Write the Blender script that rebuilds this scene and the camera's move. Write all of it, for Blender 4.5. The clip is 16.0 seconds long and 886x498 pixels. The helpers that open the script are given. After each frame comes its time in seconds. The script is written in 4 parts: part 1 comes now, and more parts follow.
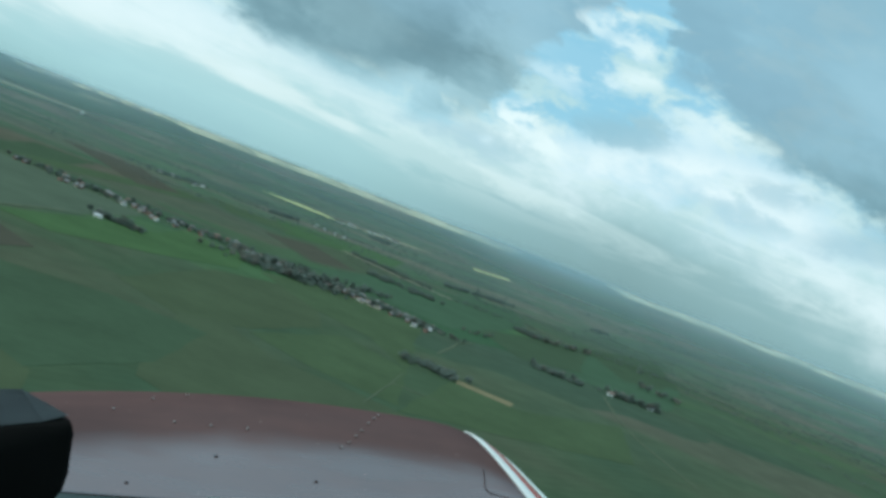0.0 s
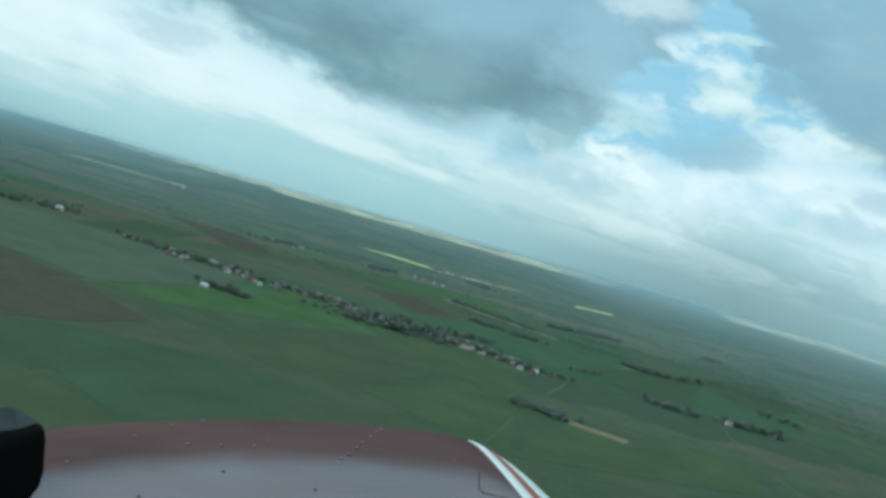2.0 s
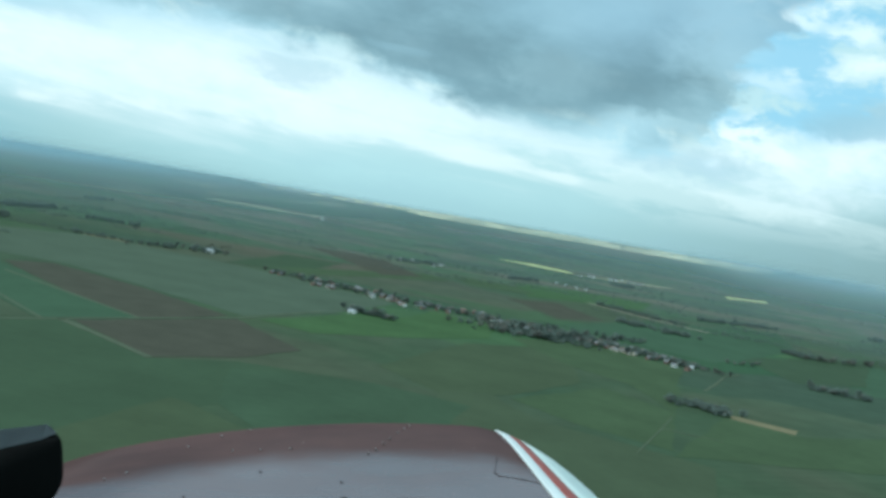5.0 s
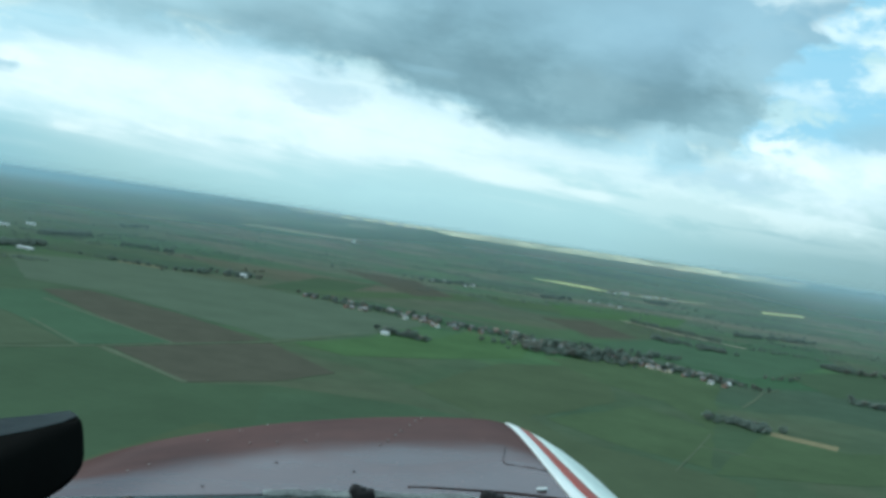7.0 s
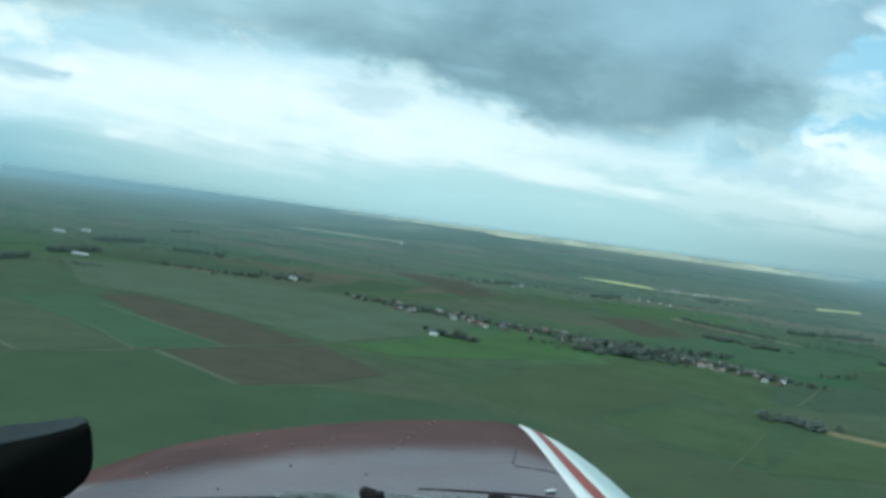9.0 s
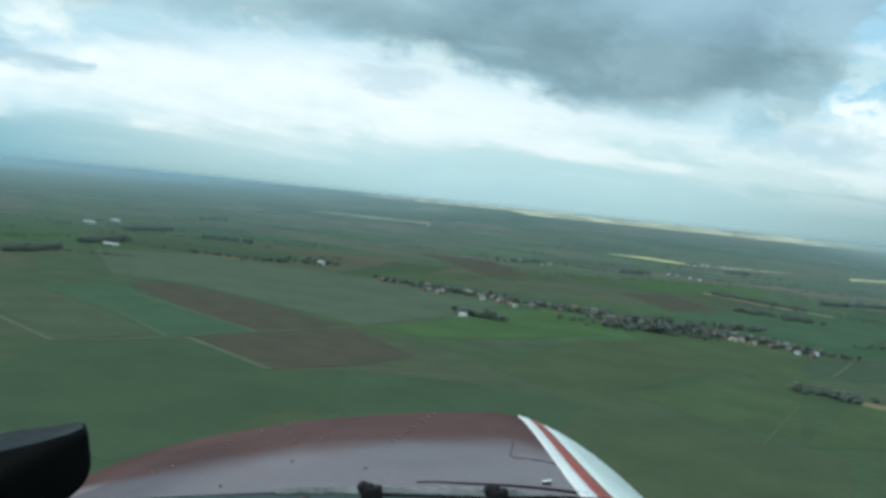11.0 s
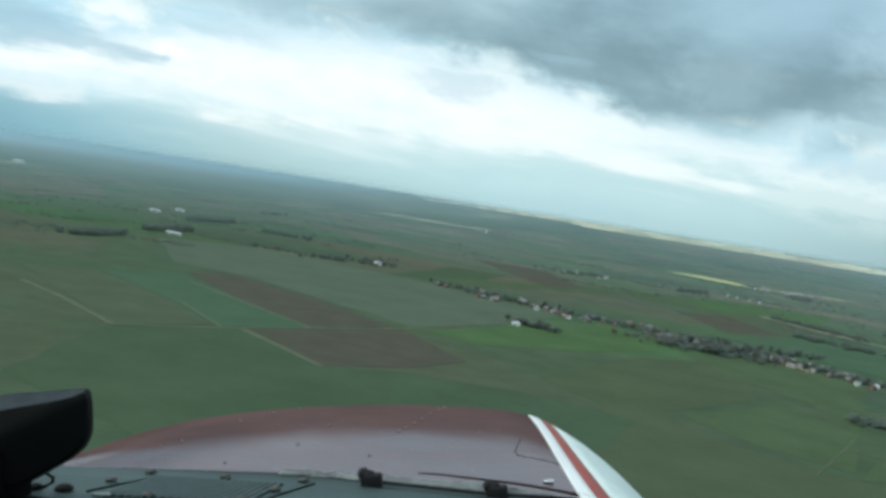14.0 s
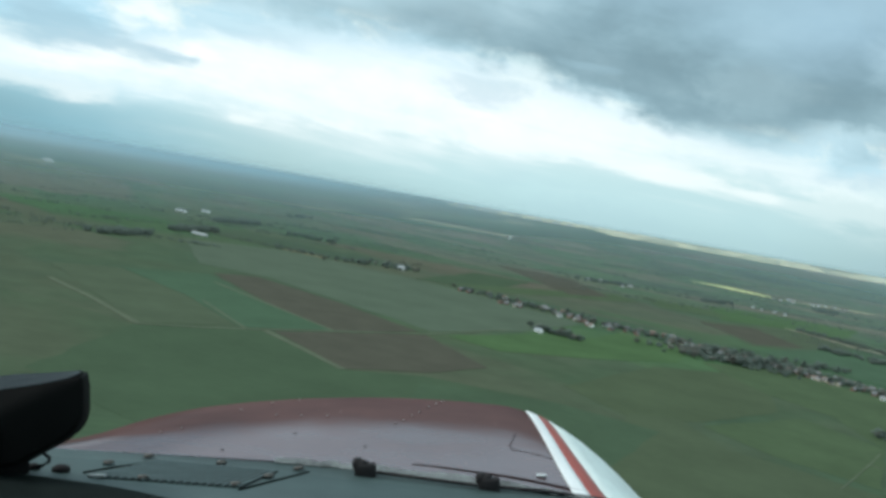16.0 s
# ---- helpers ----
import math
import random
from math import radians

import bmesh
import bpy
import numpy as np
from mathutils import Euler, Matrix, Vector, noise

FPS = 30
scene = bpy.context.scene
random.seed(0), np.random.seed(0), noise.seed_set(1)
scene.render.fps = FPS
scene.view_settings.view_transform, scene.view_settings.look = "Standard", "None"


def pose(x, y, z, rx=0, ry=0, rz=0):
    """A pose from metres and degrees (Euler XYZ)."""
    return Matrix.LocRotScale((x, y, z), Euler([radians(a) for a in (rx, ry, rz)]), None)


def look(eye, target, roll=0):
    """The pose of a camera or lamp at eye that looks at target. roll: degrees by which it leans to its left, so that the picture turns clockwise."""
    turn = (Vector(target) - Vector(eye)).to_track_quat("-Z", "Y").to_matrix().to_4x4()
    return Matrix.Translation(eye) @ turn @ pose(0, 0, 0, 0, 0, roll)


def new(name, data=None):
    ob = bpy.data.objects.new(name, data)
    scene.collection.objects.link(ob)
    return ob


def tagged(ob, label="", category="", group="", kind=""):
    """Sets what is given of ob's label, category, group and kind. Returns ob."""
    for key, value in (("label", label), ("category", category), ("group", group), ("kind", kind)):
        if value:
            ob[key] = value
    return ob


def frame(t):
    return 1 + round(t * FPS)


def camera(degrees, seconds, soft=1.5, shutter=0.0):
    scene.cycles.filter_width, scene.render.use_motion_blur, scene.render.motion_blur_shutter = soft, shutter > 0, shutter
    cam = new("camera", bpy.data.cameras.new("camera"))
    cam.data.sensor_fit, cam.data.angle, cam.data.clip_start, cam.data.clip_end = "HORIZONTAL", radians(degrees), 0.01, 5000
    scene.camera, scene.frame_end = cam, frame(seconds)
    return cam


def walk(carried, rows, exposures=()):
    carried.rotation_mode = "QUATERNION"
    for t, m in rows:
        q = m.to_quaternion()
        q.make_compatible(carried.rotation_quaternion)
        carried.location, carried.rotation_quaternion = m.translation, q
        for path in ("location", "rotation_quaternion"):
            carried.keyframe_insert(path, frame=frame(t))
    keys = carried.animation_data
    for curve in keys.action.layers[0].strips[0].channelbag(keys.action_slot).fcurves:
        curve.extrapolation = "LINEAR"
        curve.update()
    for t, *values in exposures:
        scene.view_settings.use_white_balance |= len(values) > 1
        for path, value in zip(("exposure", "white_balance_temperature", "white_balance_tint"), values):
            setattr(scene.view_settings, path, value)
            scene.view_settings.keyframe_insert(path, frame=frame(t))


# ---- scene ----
cam = camera(49.5, 16.0, soft=3.5, shutter=0.3)
PATH = [
    (0, look((-0.421, 0.160, 199.960), (-5.157, 99.960, 195.772), 21.06)),
    (0.5, look((-0.384, 0.155, 199.960), (-8.216, 99.797, 196.783), 18.84)),
    (1, look((-0.347, 0.130, 199.965), (-11.104, 99.509, 197.136), 17.65)),
    (1.5, look((-0.307, 0.104, 199.970), (-13.527, 99.193, 197.398), 16.69)),
    (2, look((-0.270, 0.082, 199.982), (-16.013, 98.788, 196.936), 15.87)),
    (2.5, look((-0.238, 0.063, 200.002), (-19.294, 98.155, 196.149), 17.08)),
    (3, look((-0.224, 0.061, 200.015), (-20.697, 97.810, 194.920), 18.82)),
    (3.5, look((-0.190, 0.046, 200.022), (-22.342, 97.418, 194.724), 16.58)),
    (4, look((-0.139, 0.031, 200.023), (-24.768, 96.798, 194.579), 12.78)),
    (6.5, look((-0.035, -0.009, 200.009), (-31.891, 94.693, 195.927), 8.36)),
    (7, look((-0.023, -0.019, 199.998), (-33.026, 94.312, 196.454), 8.39)),
    (7.5, look((-0.023, -0.006, 199.991), (-32.425, 94.514, 195.982), 8.80)),
    (8, look((-0.002, -0.014, 199.995), (-34.383, 93.824, 196.462), 9.49)),
    (8.5, look((0.016, -0.018, 200.003), (-36.037, 93.184, 196.328), 8.47)),
    (11, look((0.079, -0.014, 200.040), (-39.821, 91.452, 193.547), 5.80)),
    (11.5, look((0.049, -0.002, 200.038), (-39.156, 91.700, 192.718), 8.71)),
    (12, look((0.038, -0.004, 200.035), (-39.445, 91.613, 193.145), 10.39)),
    (12.5, look((0.046, 0.000, 200.021), (-39.582, 91.456, 191.933), 10.51)),
    (13, look((0.077, 0.001, 200.024), (-41.064, 90.838, 192.544), 9.49)),
    (13.5, look((0.119, 0.008, 200.029), (-43.319, 89.794, 192.843), 7.68)),
    (14, look((0.132, 0.010, 200.029), (-45.150, 88.924, 193.410), 8.84)),
    (14.5, look((0.134, 0.010, 200.025), (-45.110, 88.971, 193.791), 9.04)),
    (15, look((0.143, 0.009, 200.020), (-45.610, 88.723, 193.990), 8.72)),
    (15.5, look((0.151, 0.011, 200.017), (-46.312, 88.343, 193.799), 9.83)),
    (16, look((0.170, 0.016, 200.020), (-47.350, 87.766, 193.549), 9.78)),
]
walk(cam, PATH, [(0.0, -0.08, 5600, -3), (1.0, -0.07, 5560, -3), (2.0, -0.09, 5520, -3), (2.5, -0.11, 5480, -3), (3.0, 0.08, 5480, -3), (3.5, 0.09, 5480, -3), (4.0, 0.10, 5500, -3), (6.5, 0.09, 5510, -3), (8.5, 0.06, 5520, -3), (11.0, 0.05, 5850, 5), (11.5, 0.04, 5900, 6), (12.5, 0.13, 6030, 8), (14.0, 0.14, 6030, 8), (16.0, 0.16, 6030, 8)])

# ---- light: broken cloud, soft sun ----
SUN_AZ, SUN_EL = radians(-112), radians(40)     # azimuth from +y towards +x
sun = new("sun", bpy.data.lights.new("sun", "SUN"))
sun.data.energy, sun.data.angle, sun.data.color = 1.6, radians(14), (1.0, 0.95, 0.88)
sun.matrix_world = look((0, 0, 0), (-math.sin(SUN_AZ) * math.cos(SUN_EL), -math.cos(SUN_AZ) * math.cos(SUN_EL), -math.sin(SUN_EL)))


class Nodes:
    """A short way to write node trees."""

    def __init__(self, tree):
        self.tree = tree
        tree.nodes.clear()

    def add(self, kind, **settings):
        node = self.tree.nodes.new("ShaderNode" + kind)
        for key, value in settings.items():
            setattr(node, key, value)
        return node

    def plug(self, value, socket):
        if isinstance(value, bpy.types.NodeSocket):
            self.tree.links.new(value, socket)
        elif value is not None:
            if socket.type == "RGBA" and len(value) == 3:
                value = (*value, 1)
            socket.default_value = value

    def math(self, op, a, b=None, c=None, clamp=False):
        node = self.add("Math", operation=op, use_clamp=clamp)
        for value, socket in zip((a, b, c), node.inputs):
            self.plug(value, socket)
        return node.outputs[0]

    def smooth(self, value, low, high):
        node = self.add("MapRange", interpolation_type="SMOOTHSTEP")
        for v, i in ((value, 0), (low, 1), (high, 2), (0.0, 3), (1.0, 4)):
            self.plug(v, node.inputs[i])
        return node.outputs[0]

    def mix(self, factor, a, b, blend="MIX"):
        node = self.add("Mix", data_type="RGBA", blend_type=blend)
        self.plug(factor, node.inputs[0])
        self.plug(a, node.inputs[6])
        self.plug(b, node.inputs[7])
        return node.outputs[2]

    def vector(self, x=0.0, y=0.0, z=0.0):
        node = self.add("CombineXYZ")
        for value, socket in zip((x, y, z), node.inputs):
            self.plug(value, socket)
        return node.outputs[0]

    def noise(self, vector, scale, detail=4.0, rough=0.55, distort=0.0):
        node = self.add("TexNoise")
        self.plug(vector, node.inputs["Vector"])
        for key, value in (("Scale", scale), ("Detail", detail), ("Roughness", rough), ("Distortion", distort)):
            node.inputs[key].default_value = value
        return node.outputs[0]

    def ramp(self, value, stops, mode="LINEAR"):
        node = self.add("ValToRGB")
        node.color_ramp.interpolation = mode
        while len(node.color_ramp.elements) < len(stops):
            node.color_ramp.elements.new(0.5)
        for element, (at, colour) in zip(node.color_ramp.elements, stops):
            element.position, element.color = at, (*colour, 1)
        self.plug(value, node.inputs[0])
        return node.outputs[0]

    def grey(self, value, stops, mode="LINEAR"):
        return self.ramp(value, [(at, (v, v, v)) for at, v in stops], mode)


def build_sky():
    world = bpy.data.worlds.new("sky")
    scene.world = world
    world.use_nodes = True
    n = Nodes(world.node_tree)
    co = n.add("TexCoord").outputs["Generated"]
    xyz = n.add("SeparateXYZ")
    n.plug(co, xyz.inputs[0])
    x, y, z = xyz.outputs
    az = n.math("MULTIPLY", n.math("ARCTAN2", x, y), 180 / math.pi)
    el = n.math("MULTIPLY", n.math("ARCSINE", z), 180 / math.pi)
    lean = n.math("ADD", el, n.math("MULTIPLY", az, 0.05))

    def cloud_noise(across, up, seed, detail, rough, distort=0.2):
        return n.noise(n.vector(n.math("MULTIPLY", az, across), n.math("MULTIPLY", lean, up), seed), 1.0, detail, rough, distort)

    def centred(value, width):
        return n.math("MULTIPLY", n.math("SUBTRACT", value, 0.5), width)

    big = cloud_noise(0.075, 0.17, 3.1, 4.0, 0.5)
    fine = cloud_noise(0.26, 0.50, 7.7, 7.0, 0.58, 0.3)
    puff = cloud_noise(0.62, 0.95, 1.2, 6.0, 0.6, 0.35)
    heap = cloud_noise(0.17, 0.30, 9.3, 4.5, 0.5)
    wisp = cloud_noise(0.09, 0.62, 5.5, 6.0, 0.58, 0.5)
    azn = n.math("DIVIDE", n.math("ADD", az, 70.0), 110.0, clamp=True)     # -70..40 degrees
    rough_az = n.math("ADD", az, n.math("ADD", centred(fine, 6.0), centred(puff, 3.0)))
    rough_el = n.math("ADD", el, n.math("ADD", centred(heap, 2.4), n.math("ADD", centred(fine, 2.6), centred(puff, 1.5))))

    # over the open side the clouds lie in soft streaks, beyond the gap they stand in heaps
    soft_el = n.math("ADD", el, n.math("ADD", centred(heap, 1.3), n.math("ADD", centred(wisp, 3.4), centred(fine, 1.1))))
    heaped = n.smooth(az, -14.0, -3.0)
    rough_el, hard_el = n.math("ADD", n.math("MULTIPLY", rough_el, heaped), n.math("MULTIPLY", soft_el, n.math("SUBTRACT", 1.0, heaped))), rough_el
    torn = n.math("DIVIDE", n.math("ADD", n.math("ADD", rough_az, centred(heap, 7.0)), 70.0), 110.0, clamp=True)

    def curve(top, *stops, along=azn):
        """A value that changes with the azimuth."""
        return n.math("MULTIPLY", n.grey(along, [((a + 70) / 110, v / top) for a, v in stops]), float(top))

    def mass(a, e, ra, re, soft=0.5):
        """A ragged patch of cloud about a bearing and a height, with its half sizes in degrees."""
        u = n.math("DIVIDE", n.math("SUBTRACT", rough_az, a), ra)
        v = n.math("DIVIDE", n.math("SUBTRACT", rough_el, e), re)
        d = n.math("SQRT", n.math("ADD", n.math("MULTIPLY", u, u), n.math("MULTIPLY", v, v)))
        return n.smooth(d, 1.0 + soft, 1.0 - soft)

    clear = n.add("TexSky", sky_type="NISHITA", sun_disc=False, sun_elevation=SUN_EL, sun_rotation=SUN_AZ)
    blue = n.mix(0.75, n.mix(1.0, clear.outputs[0], (0.11, 0.11, 0.11), "MULTIPLY"), (0.36, 0.68, 0.84))
    # low haze, duller towards both ends of the view
    low = n.ramp(n.math("DIVIDE", n.math("ADD", el, 3.0), 12.0, clamp=True),
                 [(0.0, (0.26, 0.40, 0.41)), (0.2, (0.43, 0.60, 0.585)), (0.33, (0.50, 0.685, 0.67)), (0.5, (0.58, 0.75, 0.73)), (1.0, (0.60, 0.76, 0.76))])
    tone = curve(1.2, (-70, 0.48), (-54, 0.64), (-47, 0.80), (-41, 0.92), (-34, 1.0), (-24, 1.08), (-10, 1.0), (-3, 0.84), (3, 0.72), (8, 0.66), (14, 0.72), (24, 0.80), (40, 0.85))
    low = n.mix(n.smooth(el, curve(8.0, (-70, 3.2), (-20, 3.2), (-6, 4.0), (4, 6.0), (40, 6.0)), 0.2), low, n.mix(1.0, low, tone, "MULTIPLY"))
    low = n.mix(n.math("MULTIPLY", n.smooth(az, -38.0, -52.0), n.smooth(el, 4.5, 1.0)), low, n.mix(1.0, low, (0.80, 1.02, 1.16), "MULTIPLY"))
    low = n.mix(n.math("MULTIPLY", n.smooth(n.math("ADD", n.math("MULTIPLY", big, 0.5), n.math("MULTIPLY", fine, 0.5)), 0.46, 0.66), 0.25), low, (0.40, 0.56, 0.60))
    low = n.mix(n.math("MULTIPLY", n.smooth(wisp, 0.43, 0.59), n.math("MULTIPLY", n.smooth(el, 0.1, 2.4), 0.66)), low, (0.80, 0.885, 0.835))
    # clear gaps
    sky = n.mix(n.math("MULTIPLY", n.smooth(rough_el, 3.6, 5.4), n.math("MULTIPLY", n.smooth(fine, 0.36, 0.52), curve(1.0, (-70, 0.8), (-50, 0.6), (-44, 0.4), (-34, 0.45), (-24, 0.35), (-12, 0.3), (-3, 0.6), (0, 0.8), (9, 0.8), (16, 0.55), (40, 0.5)))), low, blue)
    # bright band under the dark deck, and the lit heaps beyond its end
    mid = curve(10, (-70, 2.8), (-53, 3.2), (-46, 4.2), (-41, 5.0), (-30, 5.1), (-24, 5.1), (-19, 4.7), (-13, 4.3), (-8, 3.9), (-4, 4.2), (-1, 5.2), (3, 5.7), (6, 6.4), (9.5, 7.4), (14, 7.2), (18, 5.2), (22, 3.6), (40, 3.0))
    half = curve(4, (-70, 1.0), (-53, 1.3), (-46, 2.0), (-38, 2.7), (-28, 2.5), (-22, 1.8), (-16, 1.2), (-10, 0.9), (-5, 1.0), (-2, 1.4), (3, 1.8), (8, 2.3), (14, 2.5), (20, 2.2), (40, 1.5))
    off = n.math("DIVIDE", n.math("SUBTRACT", rough_el, mid), half)
    bright = n.smooth(n.math("MAXIMUM", off, n.math("MULTIPLY", off, -0.68)), 1.45, 0.1)
    power = curve(1.0, (-70, 0.6), (-52, 0.8), (-46, 0.95), (-27, 0.95), (-18, 0.8), (-16, 0.7), (-11, 0.42), (-5, 0.42), (0, 0.8), (4, 0.95), (12, 1.0), (22, 0.8), (40, 0.6))
    lumps = n.grey(n.math("ADD", n.math("MULTIPLY", fine, 0.4), n.math("ADD", n.math("MULTIPLY", puff, 0.3), n.math("MULTIPLY", heap, 0.3))), [(0.36, 0.2), (0.46, 0.66), (0.58, 1.0)])
    lumps = n.mix(curve(1.0, (-70, 0.7), (-48, 0.6), (-40, 0.45), (-20, 0.45), (-6, 0.7), (0, 1.0), (40, 1.0)), (1.0, 1.0, 1.0), lumps)
    sky = n.mix(n.math("MULTIPLY", n.math("MULTIPLY", bright, power), lumps), sky, (0.97, 0.99, 0.95))
    # the far sheet of low cloud, with a lit ragged top
    top = curve(10, (-70, 1.2), (-52, 1.3), (-44, 1.6), (-38, 2.3), (-30, 2.8), (-22, 2.8), (-14, 3.0), (-8, 3.0), (0, 2.6), (10, 2.4), (40, 2.0))
    above = n.math("SUBTRACT", rough_el, top)
    sheet_on = n.math("MULTIPLY", n.smooth(above, 0.5, -0.7), n.smooth(el, -0.4, 1.2))
    sky = n.mix(n.math("MULTIPLY", sheet_on, 0.24), sky, n.mix(1.0, (0.50, 0.655, 0.64), tone, "MULTIPLY"))
    rim = n.smooth(n.math("ABSOLUTE", n.math("SUBTRACT", above, 0.15)), 0.75, 0.05)
    sky = n.mix(n.math("MULTIPLY", n.math("MULTIPLY", rim, n.smooth(heap, 0.44, 0.60)), curve(1.0, (-70, 0.4), (-40, 0.5), (-6, 0.42), (4, 0.15), (40, 0.1))), sky, (0.93, 0.95, 0.88))
    # dark deck, its torn end, and a second bank beyond the gap
    base = curve(20, (-70, 7.0), (-53, 7.6), (-46, 8.0), (-41, 8.8), (-36, 8.4), (-28, 8.0), (-24.5, 7.2), (-20, 6.5), (-16.5, 5.4), (-11, 5.5), (-8.5, 6.3), (-5.5, 5.4), (-3.4, 6.2), (-1.8, 9.0), (0.6, 14.0), (2.2, 17.0), (3.2, 16.5), (5.2, 12.4), (7, 11.6), (10.5, 10.5), (14.5, 9.5), (17, 8.3), (20, 6.6), (30, 5.0), (40, 5.0), along=torn)
    over = n.math("SUBTRACT", n.math("ADD", n.math("MULTIPLY", hard_el, 0.6), n.math("MULTIPLY", soft_el, 0.4)), base)
    deck = n.math("MULTIPLY", n.smooth(over, -1.0, 1.2), curve(1.0, (-70, 0.75), (-50, 0.75), (-42, 0.85), (-30, 0.97), (-6, 0.97), (-2, 0.9), (4, 0.80), (12, 0.85), (40, 0.85)))
    shade = n.ramp(n.math("ADD", n.math("MULTIPLY", big, 0.45), n.math("ADD", n.math("MULTIPLY", heap, 0.35), n.math("MULTIPLY", fine, 0.20))),
                   [(0.40, (0.20, 0.30, 0.33)), (0.48, (0.25, 0.37, 0.40)), (0.55, (0.33, 0.47, 0.50)), (0.64, (0.48, 0.63, 0.65))])
    shade = n.mix(n.math("MULTIPLY", n.smooth(over, 2.5, 7.0), 0.40), shade, (0.36, 0.52, 0.58))
    for a, e, ra, re, k in ((-19.5, 7.8, 6.0, 1.5, 0.55), (-9.5, 8.2, 3.6, 1.6, 0.5), (-15.0, 6.2, 3.5, 0.7, 0.35), (-24.5, 9.6, 7.0, 1.2, 0.4), (-5.5, 9.8, 4.0, 2.2, 0.35), (9.8, 12.2, 5.0, 2.0, 0.6)):
        shade = n.mix(n.math("MULTIPLY", mass(a, e, ra, re, 0.7), k), shade, (0.185, 0.28, 0.315))
    for a, e, ra, re, k in ((-12.2, 8.2, 2.6, 1.5, 0.22), (-6.8, 6.3, 2.2, 0.5, 0.6), (-3.0, 11.5, 2.5, 3.0, 0.45), (-34.0, 10.4, 7.0, 1.6, 0.35)):
        shade = n.mix(n.math("MULTIPLY", mass(a, e, ra, re, 0.7), k), shade, (0.54, 0.70, 0.72))
    shade = n.mix(n.math("MULTIPLY", n.smooth(rough_el, 8.0, 12.5), curve(1.0, (-70, 0.2), (-40, 0.2), (-18, 0.15), (-10, 0.5), (0, 0.55), (40, 0.4))), shade, (0.40, 0.57, 0.67))
    sky = n.mix(deck, sky, shade)
    # small torn clouds under the deck, then sunlit puffs in the gap
    for a, e, ra, re, k in ((-28.0, 6.0, 2.2, 0.7, 0.45), (-51.0, 5.0, 3.6, 0.9, 0.75), (-47.3, 4.3, 2.0, 0.5, 0.5), (-41.0, 7.2, 3.0, 0.5, 0.3), (-52.6, 5.9, 2.0, 0.8, 0.7), (-46.0, 4.7, 1.5, 0.5, 0.5), (-21.9, 8.3, 2.0, 0.4, 0.3), (5.0, 8.0, 2.4, 0.8, 0.75), (-4.0, 4.2, 3.0, 0.8, 0.45), (14.0, 7.4, 1.8, 0.6, 0.5), (12.5, 5.6, 3.0, 0.7, 0.4), (19.0, 5.8, 2.4, 0.9, 0.6)):
        sky = n.mix(n.math("MULTIPLY", mass(a, e, ra, re, 0.6), k), sky, (0.40, 0.57, 0.63))
    for a, e, ra, re, k in ((1.4, 12.9, 1.2, 0.7, 0.65), (3.6, 12.4, 0.9, 0.6, 0.7), (0.2, 9.6, 1.6, 0.6, 0.45), (-1.6, 6.4, 0.7, 0.9, 0.95), (-48.2, 6.9, 1.2, 0.9, 0.7), (-44.0, 5.3, 1.0, 0.6, 0.7), (-50.5, 3.5, 2.5, 0.4, 0.5), (-0.6, 15.0, 2.2, 0.8, 0.5), (3.8, 10.6, 1.0, 0.6, 0.7), (8.6, 9.3, 1.8, 0.6, 0.6), (0.2, 5.4, 1.4, 0.6, 0.8)):
        sky = n.mix(n.math("MULTIPLY", mass(a, e, ra, re, 0.75), k), sky, (1.00, 1.02, 0.96))
    # overhead the cover is thin and bright
    sky = n.mix(n.smooth(el, 20.0, 45.0), sky, (0.74, 0.86, 0.88))
    bg = n.add("Background")
    n.plug(sky, bg.inputs[0])
    bg.inputs[1].default_value = 1.0
    n.plug(bg.outputs[0], n.add("OutputWorld").inputs[0])


build_sky()


# ---- materials ----
def material(name, colour, rough=0.8, spread=0.25, scale=1.0, metal=0.0, coat=0.0, bump=0.0, per_object=0.0, spec=0.3):
    """A surface of one pigment with grain and stains at two scales; the scale is in marks a metre."""
    mat = bpy.data.materials.new(name)
    mat.use_nodes = True
    n = Nodes(mat.node_tree)
    co = n.add("TexCoord").outputs["Object"]
    coarse, grain = n.noise(co, scale, 4), n.noise(co, scale * 7.3, 3)
    value = n.math("ADD", n.math("MULTIPLY", coarse, 0.65), n.math("MULTIPLY", grain, 0.35))
    dark, pale = [tuple(c * k for c in colour) for k in (1 - spread, 1 + spread)]
    col = n.ramp(value, [(0.3, dark), (0.7, pale)])
    if per_object:
        rnd = n.add("ObjectInfo").outputs["Random"]
        col = n.mix(1.0, col, n.grey(rnd, [(0.0, 1 - per_object), (1.0, 1 + per_object)]), "MULTIPLY")
    bsdf = n.add("BsdfPrincipled")
    n.plug(col, bsdf.inputs["Base Color"])
    n.plug(n.math("ADD", rough - 0.06, n.math("MULTIPLY", grain, 0.12)), bsdf.inputs["Roughness"])
    bsdf.inputs["Metallic"].default_value = metal
    bsdf.inputs["Coat Weight"].default_value = coat
    bsdf.inputs["Coat Roughness"].default_value = 0.12
    bsdf.inputs["Specular IOR Level"].default_value = spec
    if bump:
        b = n.add("Bump")
        b.inputs["Strength"].default_value = bump
        b.inputs["Distance"].default_value = 0.02 / scale
        n.plug(grain, b.inputs["Height"])
        n.plug(b.outputs[0], bsdf.inputs["Normal"])
    n.plug(bsdf.outputs[0], n.add("OutputMaterial").inputs[0])
    return mat


